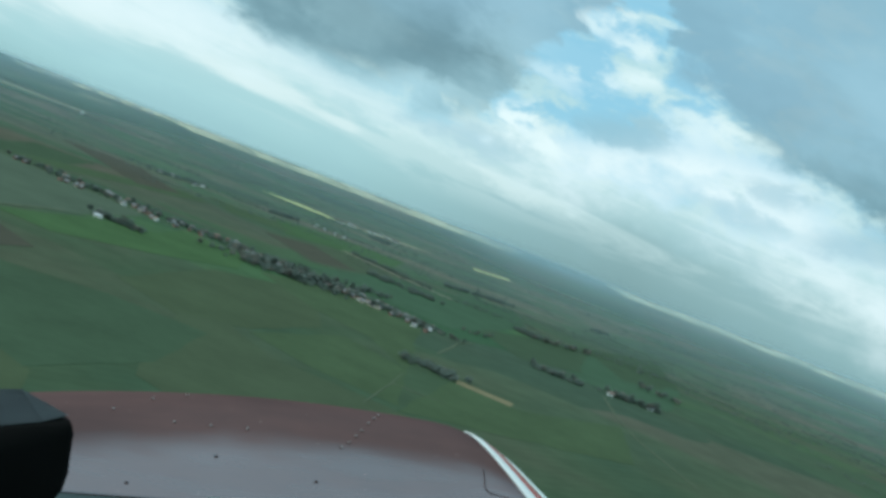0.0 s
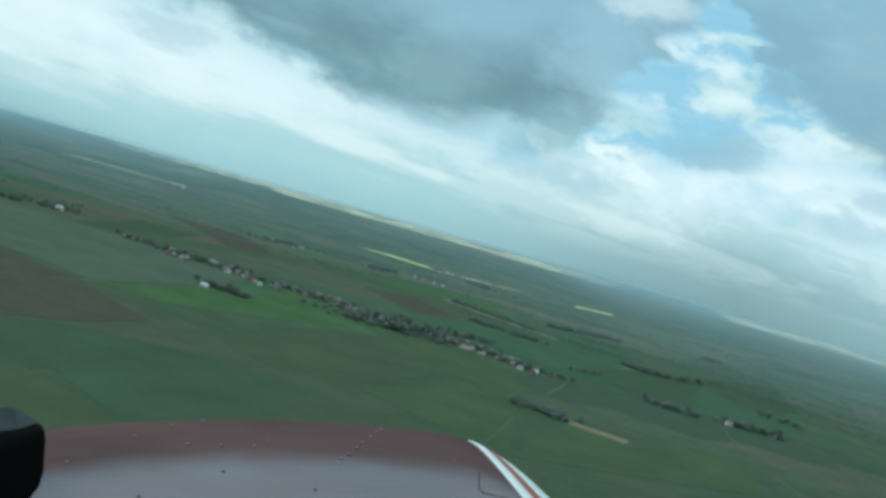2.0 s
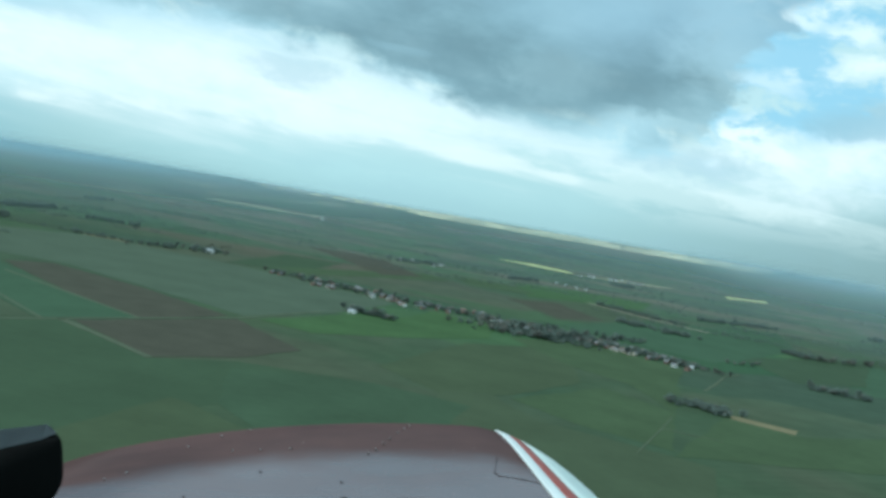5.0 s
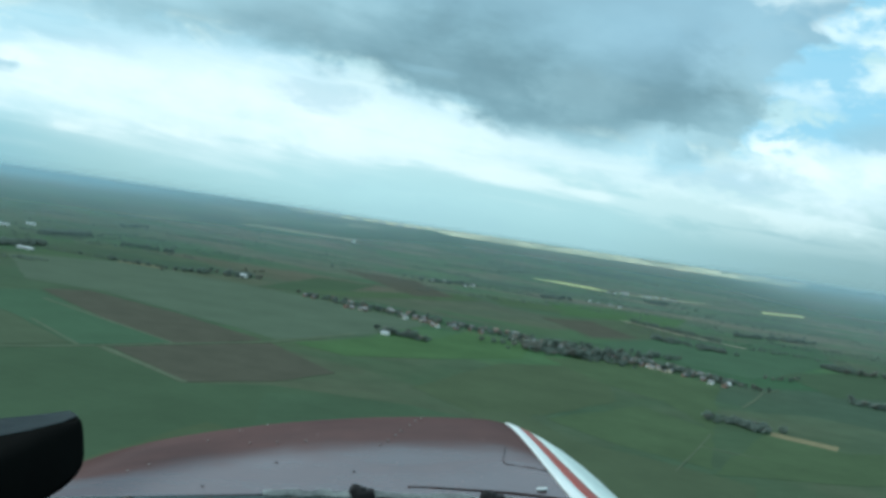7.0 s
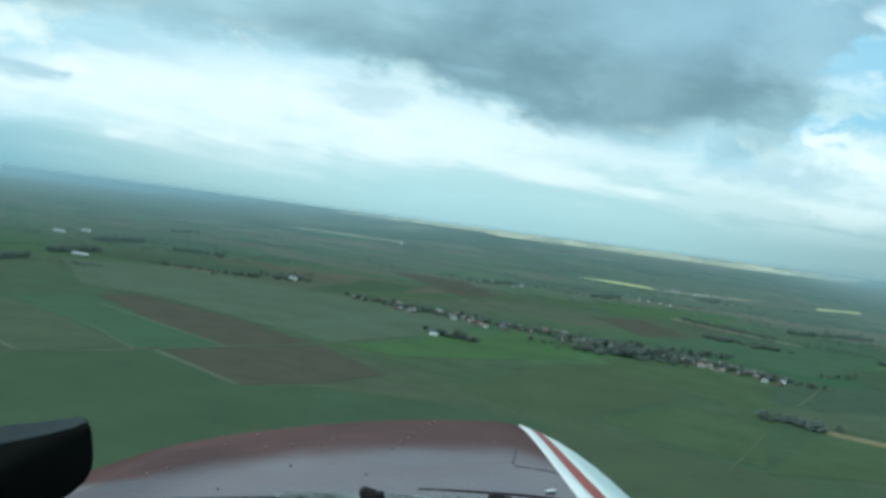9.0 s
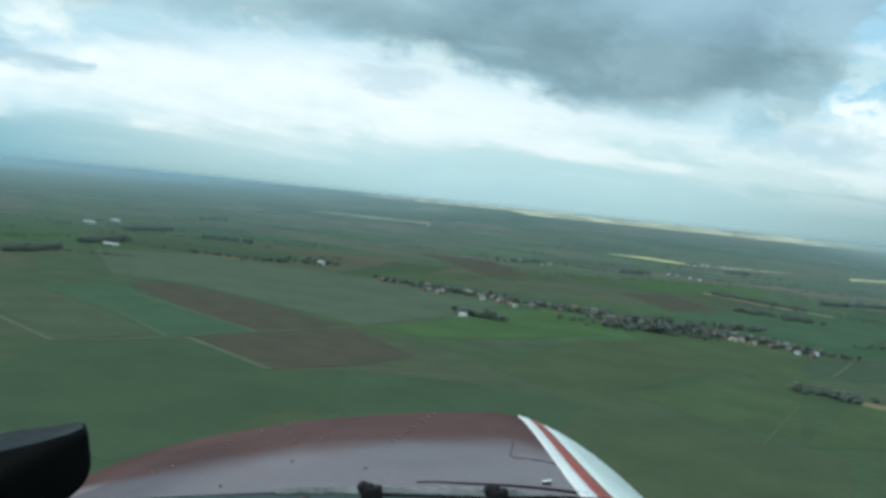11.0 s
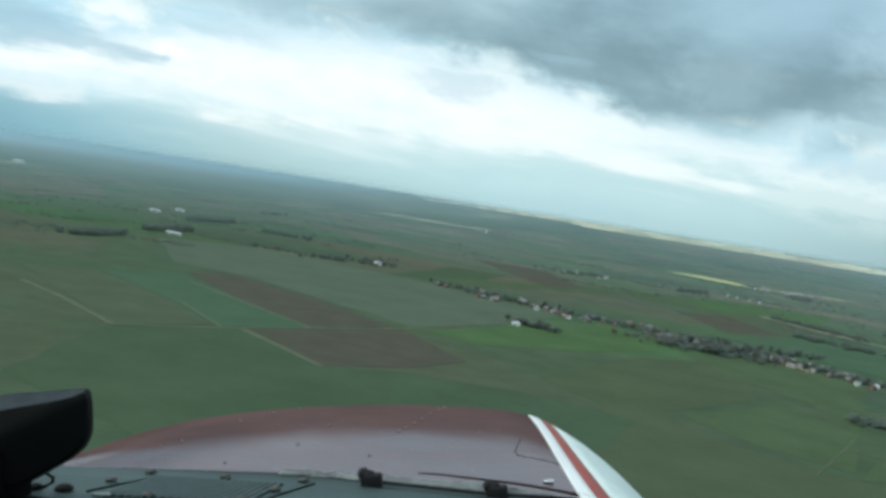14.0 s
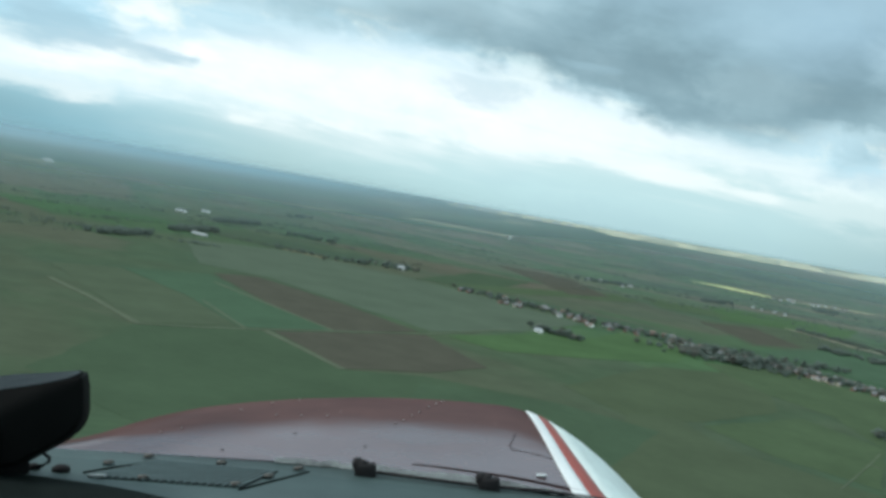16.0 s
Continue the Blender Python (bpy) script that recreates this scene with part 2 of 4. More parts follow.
def ground_material():
    """Open farmland: a patchwork of pastures, winter crops and bare plots."""
    mat = bpy.data.materials.new("farmland")
    mat.use_nodes = True
    n = Nodes(mat.node_tree)
    co = n.add("TexCoord").outputs["Object"]
    turned = n.add("Mapping")
    n.plug(co, turned.inputs[0])
    turned.inputs["Rotation"].default_value = (0, 0, radians(24))
    turned.inputs["Scale"].default_value = (1 / 520, 1 / 240, 0)
    warp = n.add("VectorMath", operation="ADD")
    n.plug(turned.outputs[0], warp.inputs[0])
    wn = n.add("TexNoise")
    n.plug(co, wn.inputs["Vector"])
    wn.inputs["Scale"].default_value = 0.0024
    sc = n.add("VectorMath", operation="SCALE")
    n.plug(wn.outputs["Color"], sc.inputs[0])
    sc.inputs["Scale"].default_value = 0.5
    n.plug(sc.outputs[0], warp.inputs[1])
    cell = n.add("TexVoronoi", distance="CHEBYCHEV")
    n.plug(warp.outputs[0], cell.inputs["Vector"])
    cell.inputs["Scale"].default_value = 1.0
    pick = n.add("SeparateColor")
    n.plug(cell.outputs["Color"], pick.inputs[0])
    plots = n.ramp(pick.outputs[0], [(0.0, (0.046, 0.097, 0.048)), (0.22, (0.062, 0.103, 0.059)), (0.42, (0.086, 0.110, 0.068)), (0.56, (0.055, 0.123, 0.053)), (0.66, (0.103, 0.103, 0.075)),
                                     (0.76, (0.110, 0.088, 0.068)), (0.86, (0.057, 0.086, 0.057)), (0.93, (0.073, 0.139, 0.055))], "CONSTANT")
    sward = n.ramp(n.noise(co, 0.0030, 5, 0.5), [(0.36, (0.052, 0.082, 0.049)), (0.50, (0.062, 0.088, 0.049)), (0.64, (0.075, 0.087, 0.053))])
    col = n.mix(n.grey(n.noise(co, 0.0009, 2), [(0.40, 0.30), (0.58, 0.85)]), sward, plots)
    # nearby lies one wide pasture with few bounds
    xyz = n.add("SeparateXYZ")
    n.plug(co, xyz.inputs[0])
    wide = n.smooth(xyz.outputs[1], 1000.0, 1550.0)
    col = n.mix(wide, n.mix(0.12, sward, plots), col)
    # far strips differ in tone, with aerial haze put into their pale grey
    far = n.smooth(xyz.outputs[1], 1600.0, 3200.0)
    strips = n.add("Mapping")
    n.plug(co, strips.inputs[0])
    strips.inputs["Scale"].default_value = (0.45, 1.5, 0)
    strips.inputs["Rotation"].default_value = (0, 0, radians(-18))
    hazed_land = n.ramp(n.noise(strips.outputs[0], 0.0045, 6, 0.62), [(0.34, (0.058, 0.080, 0.065)), (0.42, (0.082, 0.106, 0.078)), (0.49, (0.080, 0.128, 0.072)), (0.55, (0.122, 0.118, 0.092)), (0.66, (0.165, 0.155, 0.115))])
    col = n.mix(n.math("MULTIPLY", far, 0.8), col, hazed_land)
    mott = n.grey(n.noise(co, 0.02, 6, 0.62), [(0.3, 0.86), (0.7, 1.14)])
    col = n.mix(1.0, col, mott, "MULTIPLY")
    rows = n.add("TexWave", bands_direction="X")
    n.plug(turned.outputs[0], rows.inputs["Vector"])
    rows.inputs["Scale"].default_value, rows.inputs["Distortion"].default_value = 9.0, 1.5
    col = n.mix(1.0, col, n.grey(rows.outputs[1], [(0.0, 0.97), (1.0, 1.03)]), "MULTIPLY")
    bsdf = n.add("BsdfPrincipled")
    n.plug(col, bsdf.inputs["Base Color"])
    bsdf.inputs["Roughness"].default_value = 0.95
    bsdf.inputs["Specular IOR Level"].default_value = 0.05
    n.plug(bsdf.outputs[0], n.add("OutputMaterial").inputs[0])
    return mat


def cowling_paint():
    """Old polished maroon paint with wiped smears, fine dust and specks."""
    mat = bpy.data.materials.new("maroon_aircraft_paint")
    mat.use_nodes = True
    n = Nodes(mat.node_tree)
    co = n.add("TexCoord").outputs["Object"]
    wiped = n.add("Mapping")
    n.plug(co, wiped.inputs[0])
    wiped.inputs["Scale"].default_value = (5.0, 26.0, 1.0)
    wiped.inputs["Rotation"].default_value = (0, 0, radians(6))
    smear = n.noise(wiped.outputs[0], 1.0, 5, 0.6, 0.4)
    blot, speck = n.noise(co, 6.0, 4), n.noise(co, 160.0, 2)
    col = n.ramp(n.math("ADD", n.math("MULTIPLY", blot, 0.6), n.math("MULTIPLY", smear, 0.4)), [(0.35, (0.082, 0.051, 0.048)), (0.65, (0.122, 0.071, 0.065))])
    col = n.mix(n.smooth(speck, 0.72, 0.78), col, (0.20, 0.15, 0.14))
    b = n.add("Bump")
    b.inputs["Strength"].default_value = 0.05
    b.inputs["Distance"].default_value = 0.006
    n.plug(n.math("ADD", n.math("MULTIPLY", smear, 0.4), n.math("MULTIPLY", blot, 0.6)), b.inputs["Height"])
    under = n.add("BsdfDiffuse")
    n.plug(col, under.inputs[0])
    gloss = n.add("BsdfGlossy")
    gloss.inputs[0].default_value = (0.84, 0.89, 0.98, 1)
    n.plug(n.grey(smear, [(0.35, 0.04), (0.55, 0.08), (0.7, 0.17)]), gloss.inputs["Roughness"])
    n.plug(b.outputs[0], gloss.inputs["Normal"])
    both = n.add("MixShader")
    # gloss masked by position imitates where the sky's reflection ends behind the crest
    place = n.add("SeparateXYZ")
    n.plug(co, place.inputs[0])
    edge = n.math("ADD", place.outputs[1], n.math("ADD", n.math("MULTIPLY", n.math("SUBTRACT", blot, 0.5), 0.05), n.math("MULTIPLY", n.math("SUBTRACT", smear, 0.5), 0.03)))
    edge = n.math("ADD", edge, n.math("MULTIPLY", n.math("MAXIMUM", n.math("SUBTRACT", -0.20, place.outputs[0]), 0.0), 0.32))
    sky_sheen = n.smooth(edge, 1.330, 1.275)
    n.plug(n.math("MULTIPLY", n.math("ADD", n.math("MULTIPLY", sky_sheen, 0.9), 0.1), n.grey(smear, [(0.35, 0.21), (0.7, 0.17)])), both.inputs[0])
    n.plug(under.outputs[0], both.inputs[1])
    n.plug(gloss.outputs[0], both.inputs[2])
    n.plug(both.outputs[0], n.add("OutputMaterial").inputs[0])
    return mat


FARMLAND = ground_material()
GRASS_LUSH = material("lush_grass", (0.063, 0.110, 0.044), 0.95, 0.18, 0.012, spec=0.05)
GRASS_DEEP = material("deep_green_crop", (0.056, 0.085, 0.047), 0.95, 0.15, 0.012, spec=0.05)
GRASS_PALE = material("yellowing_grass", (0.065, 0.095, 0.047), 0.95, 0.18, 0.012, spec=0.05)
GRASS_TEAL = material("blue_green_crop", (0.059, 0.101, 0.058), 0.95, 0.15, 0.012, spec=0.05)
GRASS_GREY = material("grey_green_stubble", (0.083, 0.109, 0.073), 0.95, 0.14, 0.012, spec=0.05)
PLOUGHED = material("ploughed_earth", (0.073, 0.071, 0.051), 0.95, 0.18, 0.024, spec=0.05)
TEAL_DARK = material("dark_young_corn", (0.057, 0.088, 0.050), 0.95, 0.18, 0.012, spec=0.05)
OLIVE_PASTURE = material("olive_pasture", (0.066, 0.088, 0.047), 0.95, 0.16, 0.012, spec=0.05)
OLIVE_DARK = material("brownish_pasture", (0.067, 0.088, 0.049), 0.95, 0.16, 0.012, spec=0.05)
OLIVE = material("thin_olive_crop", (0.071, 0.093, 0.055), 0.95, 0.16, 0.016, spec=0.05)
STRAW = material("straw_stubble", (0.19, 0.165, 0.095), 0.95, 0.2, 0.020, spec=0.05)
# sun patches on far land are put into these three pale colours
SUNLIT_CROP = material("sunlit_crop", (0.62, 0.62, 0.27), 0.95, 0.25, 0.008, spec=0.05)
SUNLIT_FIELD = material("sunlit_pale_field", (0.90, 0.82, 0.54), 0.95, 0.35, 0.02, per_object=0.18, spec=0.05)
SUNLIT_STRIP = material("sunlit_pale_strip", (0.31, 0.31, 0.20), 0.95, 0.3, 0.006, per_object=0.25, spec=0.05)
DRY = material("dry_tan_grass", (0.36, 0.33, 0.20), 0.95, 0.3, 0.02, spec=0.05)
ROAD = material("pale_gravel_road", (0.27, 0.25, 0.19), 0.95, 0.2, 0.2, spec=0.05)
DIRT = material("dirt_track", (0.100, 0.118, 0.076), 0.95, 0.2, 0.05, spec=0.05)
LEAF = material("leafless_twigs", (0.146, 0.146, 0.122), 0.9, 0.35, 0.35, per_object=0.4, spec=0.1)
LEAF_DARK = material("dull_evergreen_foliage", (0.100, 0.122, 0.102), 0.9, 0.35, 0.35, per_object=0.35, spec=0.1)
BARK = material("bark", (0.07, 0.055, 0.042), 0.9, 0.3, 3.0, bump=0.4)
WALL_WHITE = material("white_render", (0.70, 0.70, 0.65), 0.85, 0.1, 0.8, per_object=0.2)
WALL_BRICK = material("red_brick", (0.26, 0.165, 0.125), 0.9, 0.2, 1.5, per_object=0.25)
WALL_CREAM = material("cream_render", (0.48, 0.42, 0.32), 0.85, 0.12, 0.8, per_object=0.2)
ROOF_RED = material("clay_tile_roof", (0.20, 0.148, 0.122), 0.85, 0.22, 0.6, per_object=0.3)
ROOF_GREY = material("slate_roof", (0.21, 0.21, 0.21), 0.7, 0.2, 1.5, per_object=0.3)
ROOF_TIN = material("pale_sheet_roof", (0.44, 0.46, 0.46), 0.55, 0.1, 0.5, per_object=0.1)
GLASS_DARK = material("window_glass", (0.03, 0.035, 0.04), 0.15, 0.1, 2.0)
TIMBER = material("painted_timber", (0.20, 0.16, 0.12), 0.7, 0.2, 3.0)
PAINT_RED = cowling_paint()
PAINT_STRIPE = material("red_stripe_paint", (0.30, 0.078, 0.062), 0.5, 0.2, 16.0, spec=0.2)
PAINT_WHITE = material("white_stripe_paint", (0.74, 0.76, 0.74), 0.45, 0.1, 14.0, spec=0.3)
# side panel's white, dulled by grime and by shade put into its colour
PAINT_WORN_SHADED = material("worn_shaded_white_paint", (0.57, 0.645, 0.61), 0.5, 0.2, 9.0, spec=0.3)
RIVET = material("bare_rivet_metal", (0.30, 0.26, 0.245), 0.5, 0.15, 90.0, metal=0.3)
DASH = material("slate_green_vinyl", (0.044, 0.070, 0.066), 0.55, 0.18, 22.0, bump=0.25)
PAD = material("black_padded_vinyl", (0.018, 0.025, 0.023), 0.8, 0.2, 22.0, bump=0.3, spec=0.08)
BLACK = material("black_plastic", (0.0060, 0.0062, 0.0058), 0.75, 0.2, 18.0, bump=0.15, spec=0.04)
TOP_GREY = material("top_grey_plastic", (0.060, 0.074, 0.080), 0.55, 0.3, 30.0, bump=0.15, spec=0.3)
RUBBER = material("dark_rubber", (0.012, 0.010, 0.010), 0.75, 0.25, 60.0, bump=0.3)
SEAM = material("dirty_seam", (0.052, 0.034, 0.034), 0.8, 0.3, 60.0)
SHADOW_RED = material("dark_red_shadow", (0.032, 0.018, 0.018), 0.7, 0.3, 60.0, bump=0.3)
SLOT = material("dark_vent_slot", (0.007, 0.010, 0.010), 0.8, 0.3, 40.0)
RIB = material("worn_vent_rib", (0.085, 0.115, 0.110), 0.5, 0.2, 40.0)
TRIM = material("worn_grey_sealant", (0.30, 0.32, 0.31), 0.7, 0.8, 24.0, bump=0.4)
BRASS = material("dull_screw_metal", (0.085, 0.08, 0.07), 0.5, 0.2, 120.0, metal=0.5)


# ---- building blocks ----
def mesh_of(name, bm, mat, smooth=False):
    me = bpy.data.meshes.new(name)
    bmesh.ops.recalc_face_normals(bm, faces=bm.faces)
    bm.to_mesh(me)
    bm.free()
    me.materials.append(mat)
    if smooth:
        me.polygons.foreach_set("use_smooth", [True] * len(me.polygons))
    return me


def part(name, bm, mat, parent=None, label="", smooth=False):
    """One mesh object, under a thing or a part when a parent is given."""
    data = bm if isinstance(bm, bpy.types.Mesh) else mesh_of(name, bm, mat, smooth)
    ob = new(name, data)
    ob.parent = parent
    return tagged(ob, label)


def box(bm, x0, x1, y0, y1, z0, z1):
    m = Matrix.Translation(((x0 + x1) / 2, (y0 + y1) / 2, (z0 + z1) / 2)) @ Matrix.Diagonal((x1 - x0, y1 - y0, z1 - z0, 1))
    return bmesh.ops.create_cube(bm, size=1.0, matrix=m)["verts"]


def prism(bm, outline, along):
    """Extrude an outline of points by a vector."""
    low = [bm.verts.new(p) for p in outline]
    high = [bm.verts.new(Vector(p) + Vector(along)) for p in outline]
    bm.faces.new(low[::-1])
    bm.faces.new(high)
    for i in range(len(low)):
        j = (i + 1) % len(low)
        bm.faces.new((low[i], low[j], high[j], high[i]))


def tube(bm, points, radius, sides=6, taper=None):
    """A round bar along points."""
    rings = []
    for i, p in enumerate(points):
        p = Vector(p)
        way = (Vector(points[min(i + 1, len(points) - 1)]) - Vector(points[max(i - 1, 0)])).normalized()
        u = way.orthogonal().normalized()
        v = way.cross(u)
        r = radius if taper is None else radius + (taper - radius) * i / (len(points) - 1)
        rings.append([bm.verts.new(p + r * (math.cos(a) * u + math.sin(a) * v)) for a in [2 * math.pi * k / sides for k in range(sides)]])
    for a, b in zip(rings, rings[1:]):
        for k in range(sides):
            bm.faces.new((a[k], a[(k + 1) % sides], b[(k + 1) % sides], b[k]))
    bm.faces.new(rings[0][::-1])
    bm.faces.new(rings[-1])


# ---- the ground: flat farmland that lifts gently to a low rim far out ----
MID = Vector((0, 0, 0))
FLAT, REACH, EYE = 2400.0, 2500.0, 200.0
RIM = 13200.0


def shrink(x, y):
    """How much smaller a thing is built where far land is drawn in."""
    far = math.hypot(x - MID.x, y - MID.y)
    return 1.0 if far <= FLAT else (FLAT + REACH * (1 - FLAT / far)) / far


def spot(x, y, lift=0.0):
    """The place on the ground for a plan position, drawn in towards the rim when it lies far out."""
    v = Vector((x, y, 0)) - MID
    far = v.length
    if far <= FLAT:
        return Vector((x, y, lift))
    near = FLAT + REACH * (1 - FLAT / far)
    p = MID + v * (near / far)
    p.z = EYE * (1 - near / far) + lift
    return p


def build_ground():
    bm = bmesh.new()
    turns = 240
    dists = [100, 300, 700, 1200, 1700, 2100, 2400]
    while dists[-1] < RIM:
        dists.append(min(RIM, dists[-1] * 1.035))
    rings = [[bm.verts.new(MID)]]
    for d in dists:
        rings.append([bm.verts.new(spot(MID.x + d * math.sin(a), MID.y + d * math.cos(a))) for a in [2 * math.pi * k / turns for k in range(turns)]])
    top = spot(MID.x, MID.y + RIM).z
    for d, drop in ((4650, 4), (4950, 25)):
        rings.append([bm.verts.new((MID.x + d * math.sin(a), MID.y + d * math.cos(a), top - drop)) for a in [2 * math.pi * k / turns for k in range(turns)]])
    for k in range(turns):
        bm.faces.new((rings[0][0], rings[1][(k + 1) % turns], rings[1][k]))
    for a, b in zip(rings[1:], rings[2:]):
        for k in range(turns):
            bm.faces.new((a[k], a[(k + 1) % turns], b[(k + 1) % turns], b[k]))
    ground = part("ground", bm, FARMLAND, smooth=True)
    tagged(ground, "wide flat green farmland reaching to the horizon", "ground", kind="structure")


build_ground()


def field(corners, mat, label, lift=0.12, name="field"):
    """A plot of crop or bare earth with slightly uneven edges, a hand above the ground round it."""
    random.seed(len(label) + int(abs(corners[0][0])))
    edge = []
    for (x0, y0), (x1, y1) in zip(corners, corners[1:] + corners[:1]):
        length = math.hypot(x1 - x0, y1 - y0)
        steps = max(2, min(14, int(length / 30)))
        for i in range(steps):
            k = i / steps
            j = 0 if i == 0 else min(4.0, length * 0.012)
            edge.append(spot(x0 + (x1 - x0) * k + random.uniform(-j, j), y0 + (y1 - y0) * k + random.uniform(-j, j), 0.0))
    bm = bmesh.new()
    prism(bm, edge, (0, 0, lift * 2.5))
    ob = part(name, bm, mat)
    return tagged(ob, label, "field", kind="structure")


field([(-1001, 1274), (-1130, 1240), (-1420, 1500), (-1305, 1720), (-875, 1708), (-576, 1632), (-573, 1384), (-622, 1156)], GRASS_GREY, "grey-green stubble field beside the village", 0.10)
field([(-594, 1153), (-560, 1353), (-498, 1472), (-509, 1655), (-379, 1603), (-346, 1426), (-428, 1260), (-508, 1140)], GRASS_LUSH, "bright lush green meadow below the village", 0.11)
field([(-1042, 1177), (-1008, 1246), (-810, 1200), (-627, 1127), (-663, 987), (-822, 1047)], PLOUGHED, "dark brown ploughed field, long and narrow", 0.14)
field([(-683, 890), (-610, 1118), (-462, 1010), (-480, 898), (-529, 812)], PLOUGHED, "dark brown ploughed field at a track corner", 0.15)
field([(-1120, 926), (-1082, 1020), (-885, 951), (-720, 865), (-758, 749)], OLIVE, "thin olive crop on brown soil", 0.13)
field([(-1082, 1024), (-1034, 1156), (-822, 1043), (-668, 983), (-711, 864), (-885, 955)], GRASS_TEAL, "blue-green strip of young crop", 0.12)
field([(-146, 368), (-134, 554), (-107, 617), (-97, 608), (-117, 561), (-131, 393)], STRAW, "tan straw stubble strip, bent at one end", 0.15)
field([(-119, 397), (-116, 525), (-96, 590), (-96, 485)], STRAW, "tan straw stubble plot in the green pasture", 0.15)
field([(20, 1215), (95, 1205), (91, 1175), (18, 1187)], STRAW, "narrow tan stubble strip beside a copse", 0.15)
field([(-28, 917), (243, 1113), (257, 1349), (101, 1173), (12, 1190)], GRASS_PALE, "yellow-green pasture beside a dirt track", 0.11)
field([(-309, 1822), (-188, 2266), (116, 2653), (145, 2221), (-15, 1712)], GRASS_TEAL, "blue-green crop field behind the village", 0.10)
field([(-490, 2140), (-400, 2270), (-255, 2060), (-330, 1930)], PLOUGHED, "brown bare plot behind the village", 0.13)
field([(-1186, 2534), (-980, 2588), (-741, 2262), (-795, 2117)], PLOUGHED, "brown bare field far behind the village", 0.12)
field([(-935, 1779), (-841, 1818), (-680, 2299), (-773, 2376)], GRASS_PALE, "bright green strip of winter crop", 0.11)
field([(-600, 2660), (-420, 2830), (-230, 2860), (-225, 2480), (-370, 2420), (-480, 2300)], GRASS_LUSH, "green winter crop field", 0.10)
field([(225, 1696), (402, 1735), (511, 2188), (288, 2215)], GRASS_TEAL, "blue-green pasture round a farmstead", 0.10)
field([(-329, 1497), (-216, 1633), (-62, 1553), (-44, 1146), (-111, 1282), (-206, 1337)], GRASS_PALE, "green pasture below the village houses", 0.09)
field([(-752, 738), (-692, 880), (-529, 804), (-470, 880), (-330, 930), (-395, 700), (-430, 480), (-640, 520)], GRASS_DEEP, "deep green crop beside a dirt track", 0.08)
field([(-458, 846), (-339, 928), (-230, 926), (-220, 754), (-263, 620), (-394, 712)], TEAL_DARK, "dark blue-green stretch of young corn", 0.10)
field([(-420, 480), (-427, 693), (-408, 692), (-355, 667), (-282, 640), (-256, 617), (-231, 547), (-305, 393)], OLIVE_PASTURE, "pale olive pasture", 0.09)
field([(-372, 1027), (-356, 1332), (-240, 1500), (-167, 1215), (-213, 1031), (-262, 949)], OLIVE_PASTURE, "olive-brown stretch of thin grass", 0.085)
field([(-250, 813), (-277, 973), (-234, 1013), (-165, 930), (-99, 927), (9, 907), (14, 704), (-70, 620), (-214, 700)], OLIVE_DARK, "brownish thin pasture", 0.095)
field([(-209, 1010), (-136, 1212), (-44, 1150), (-30, 940), (-126, 958)], GRASS_PALE, "green strip of winter crop", 0.09)
field([(20, 1883), (555, 2790), (508, 2132), (117, 1670)], GRASS_DEEP, "deep green pasture behind a farmstead", 0.08)
field([(-1062, 2151), (-935, 2211), (-860, 1793), (-989, 1728)], GRASS_DEEP, "deep green plot behind the village", 0.08)
field([(-759, 2532), (-521, 2526), (-444, 2369), (-626, 2295)], GRASS_PALE, "bright green plot far behind the village", 0.09)
# the sun patch on this strip is put into its yellow
field([(-930, 3735), (-780, 3700), (-600, 3640), (-596, 3705), (-700, 3790), (-790, 3810)], SUNLIT_CROP, "yellow ripe crop strip catching sunlight", 0.14)
field([(-585, 3640), (-430, 3720), (-300, 3850), (-230, 3960), (-340, 3890), (-440, 3790), (-580, 3690)], DRY, "dry tan strip below sunlit houses", 0.14)
field([(-500, 2180), (-350, 2440), (-110, 2275), (-60, 2120), (-250, 1990), (-330, 1890)], OLIVE, "olive-brown stretch of stubble behind the village", 0.09)
field([(-33, 3967), (124, 4163), (117, 4258), (-45, 4050)], SUNLIT_CROP, "yellow ripe crop strip far off", 0.14)
field([(-2657, 4289), (-2093, 4476), (-2075, 4597), (-2657, 4465)], SUNLIT_STRIP, "yellow ripe crop strip far off", 0.14)
field([(-3081, 5061), (-3137, 7012), (-3203, 7122), (-3163, 5172)], SUNLIT_STRIP, "pale dry strip field far off", 0.14)
field([(-4258, 6368), (-3824, 6275), (-3811, 6535), (-4246, 6662)], SUNLIT_STRIP, "pale dry strip field far off", 0.14)
field([(-2682, 3618), (-2688, 3969), (-2728, 3971), (-2728, 3627)], SUNLIT_STRIP, "pale yellow strip far off", 0.14)
field([(-3940, 2873), (-3691, 2911), (-3577, 3137), (-3618, 3178), (-3769, 3000), (-3944, 2939)], SUNLIT_STRIP, "pale yellow strip far off", 0.14)
field([(-1324, 1702), (-1226, 1718), (-1225, 1745), (-1323, 1729)], STRAW, "tan strip of stubble beside trees", 0.14)


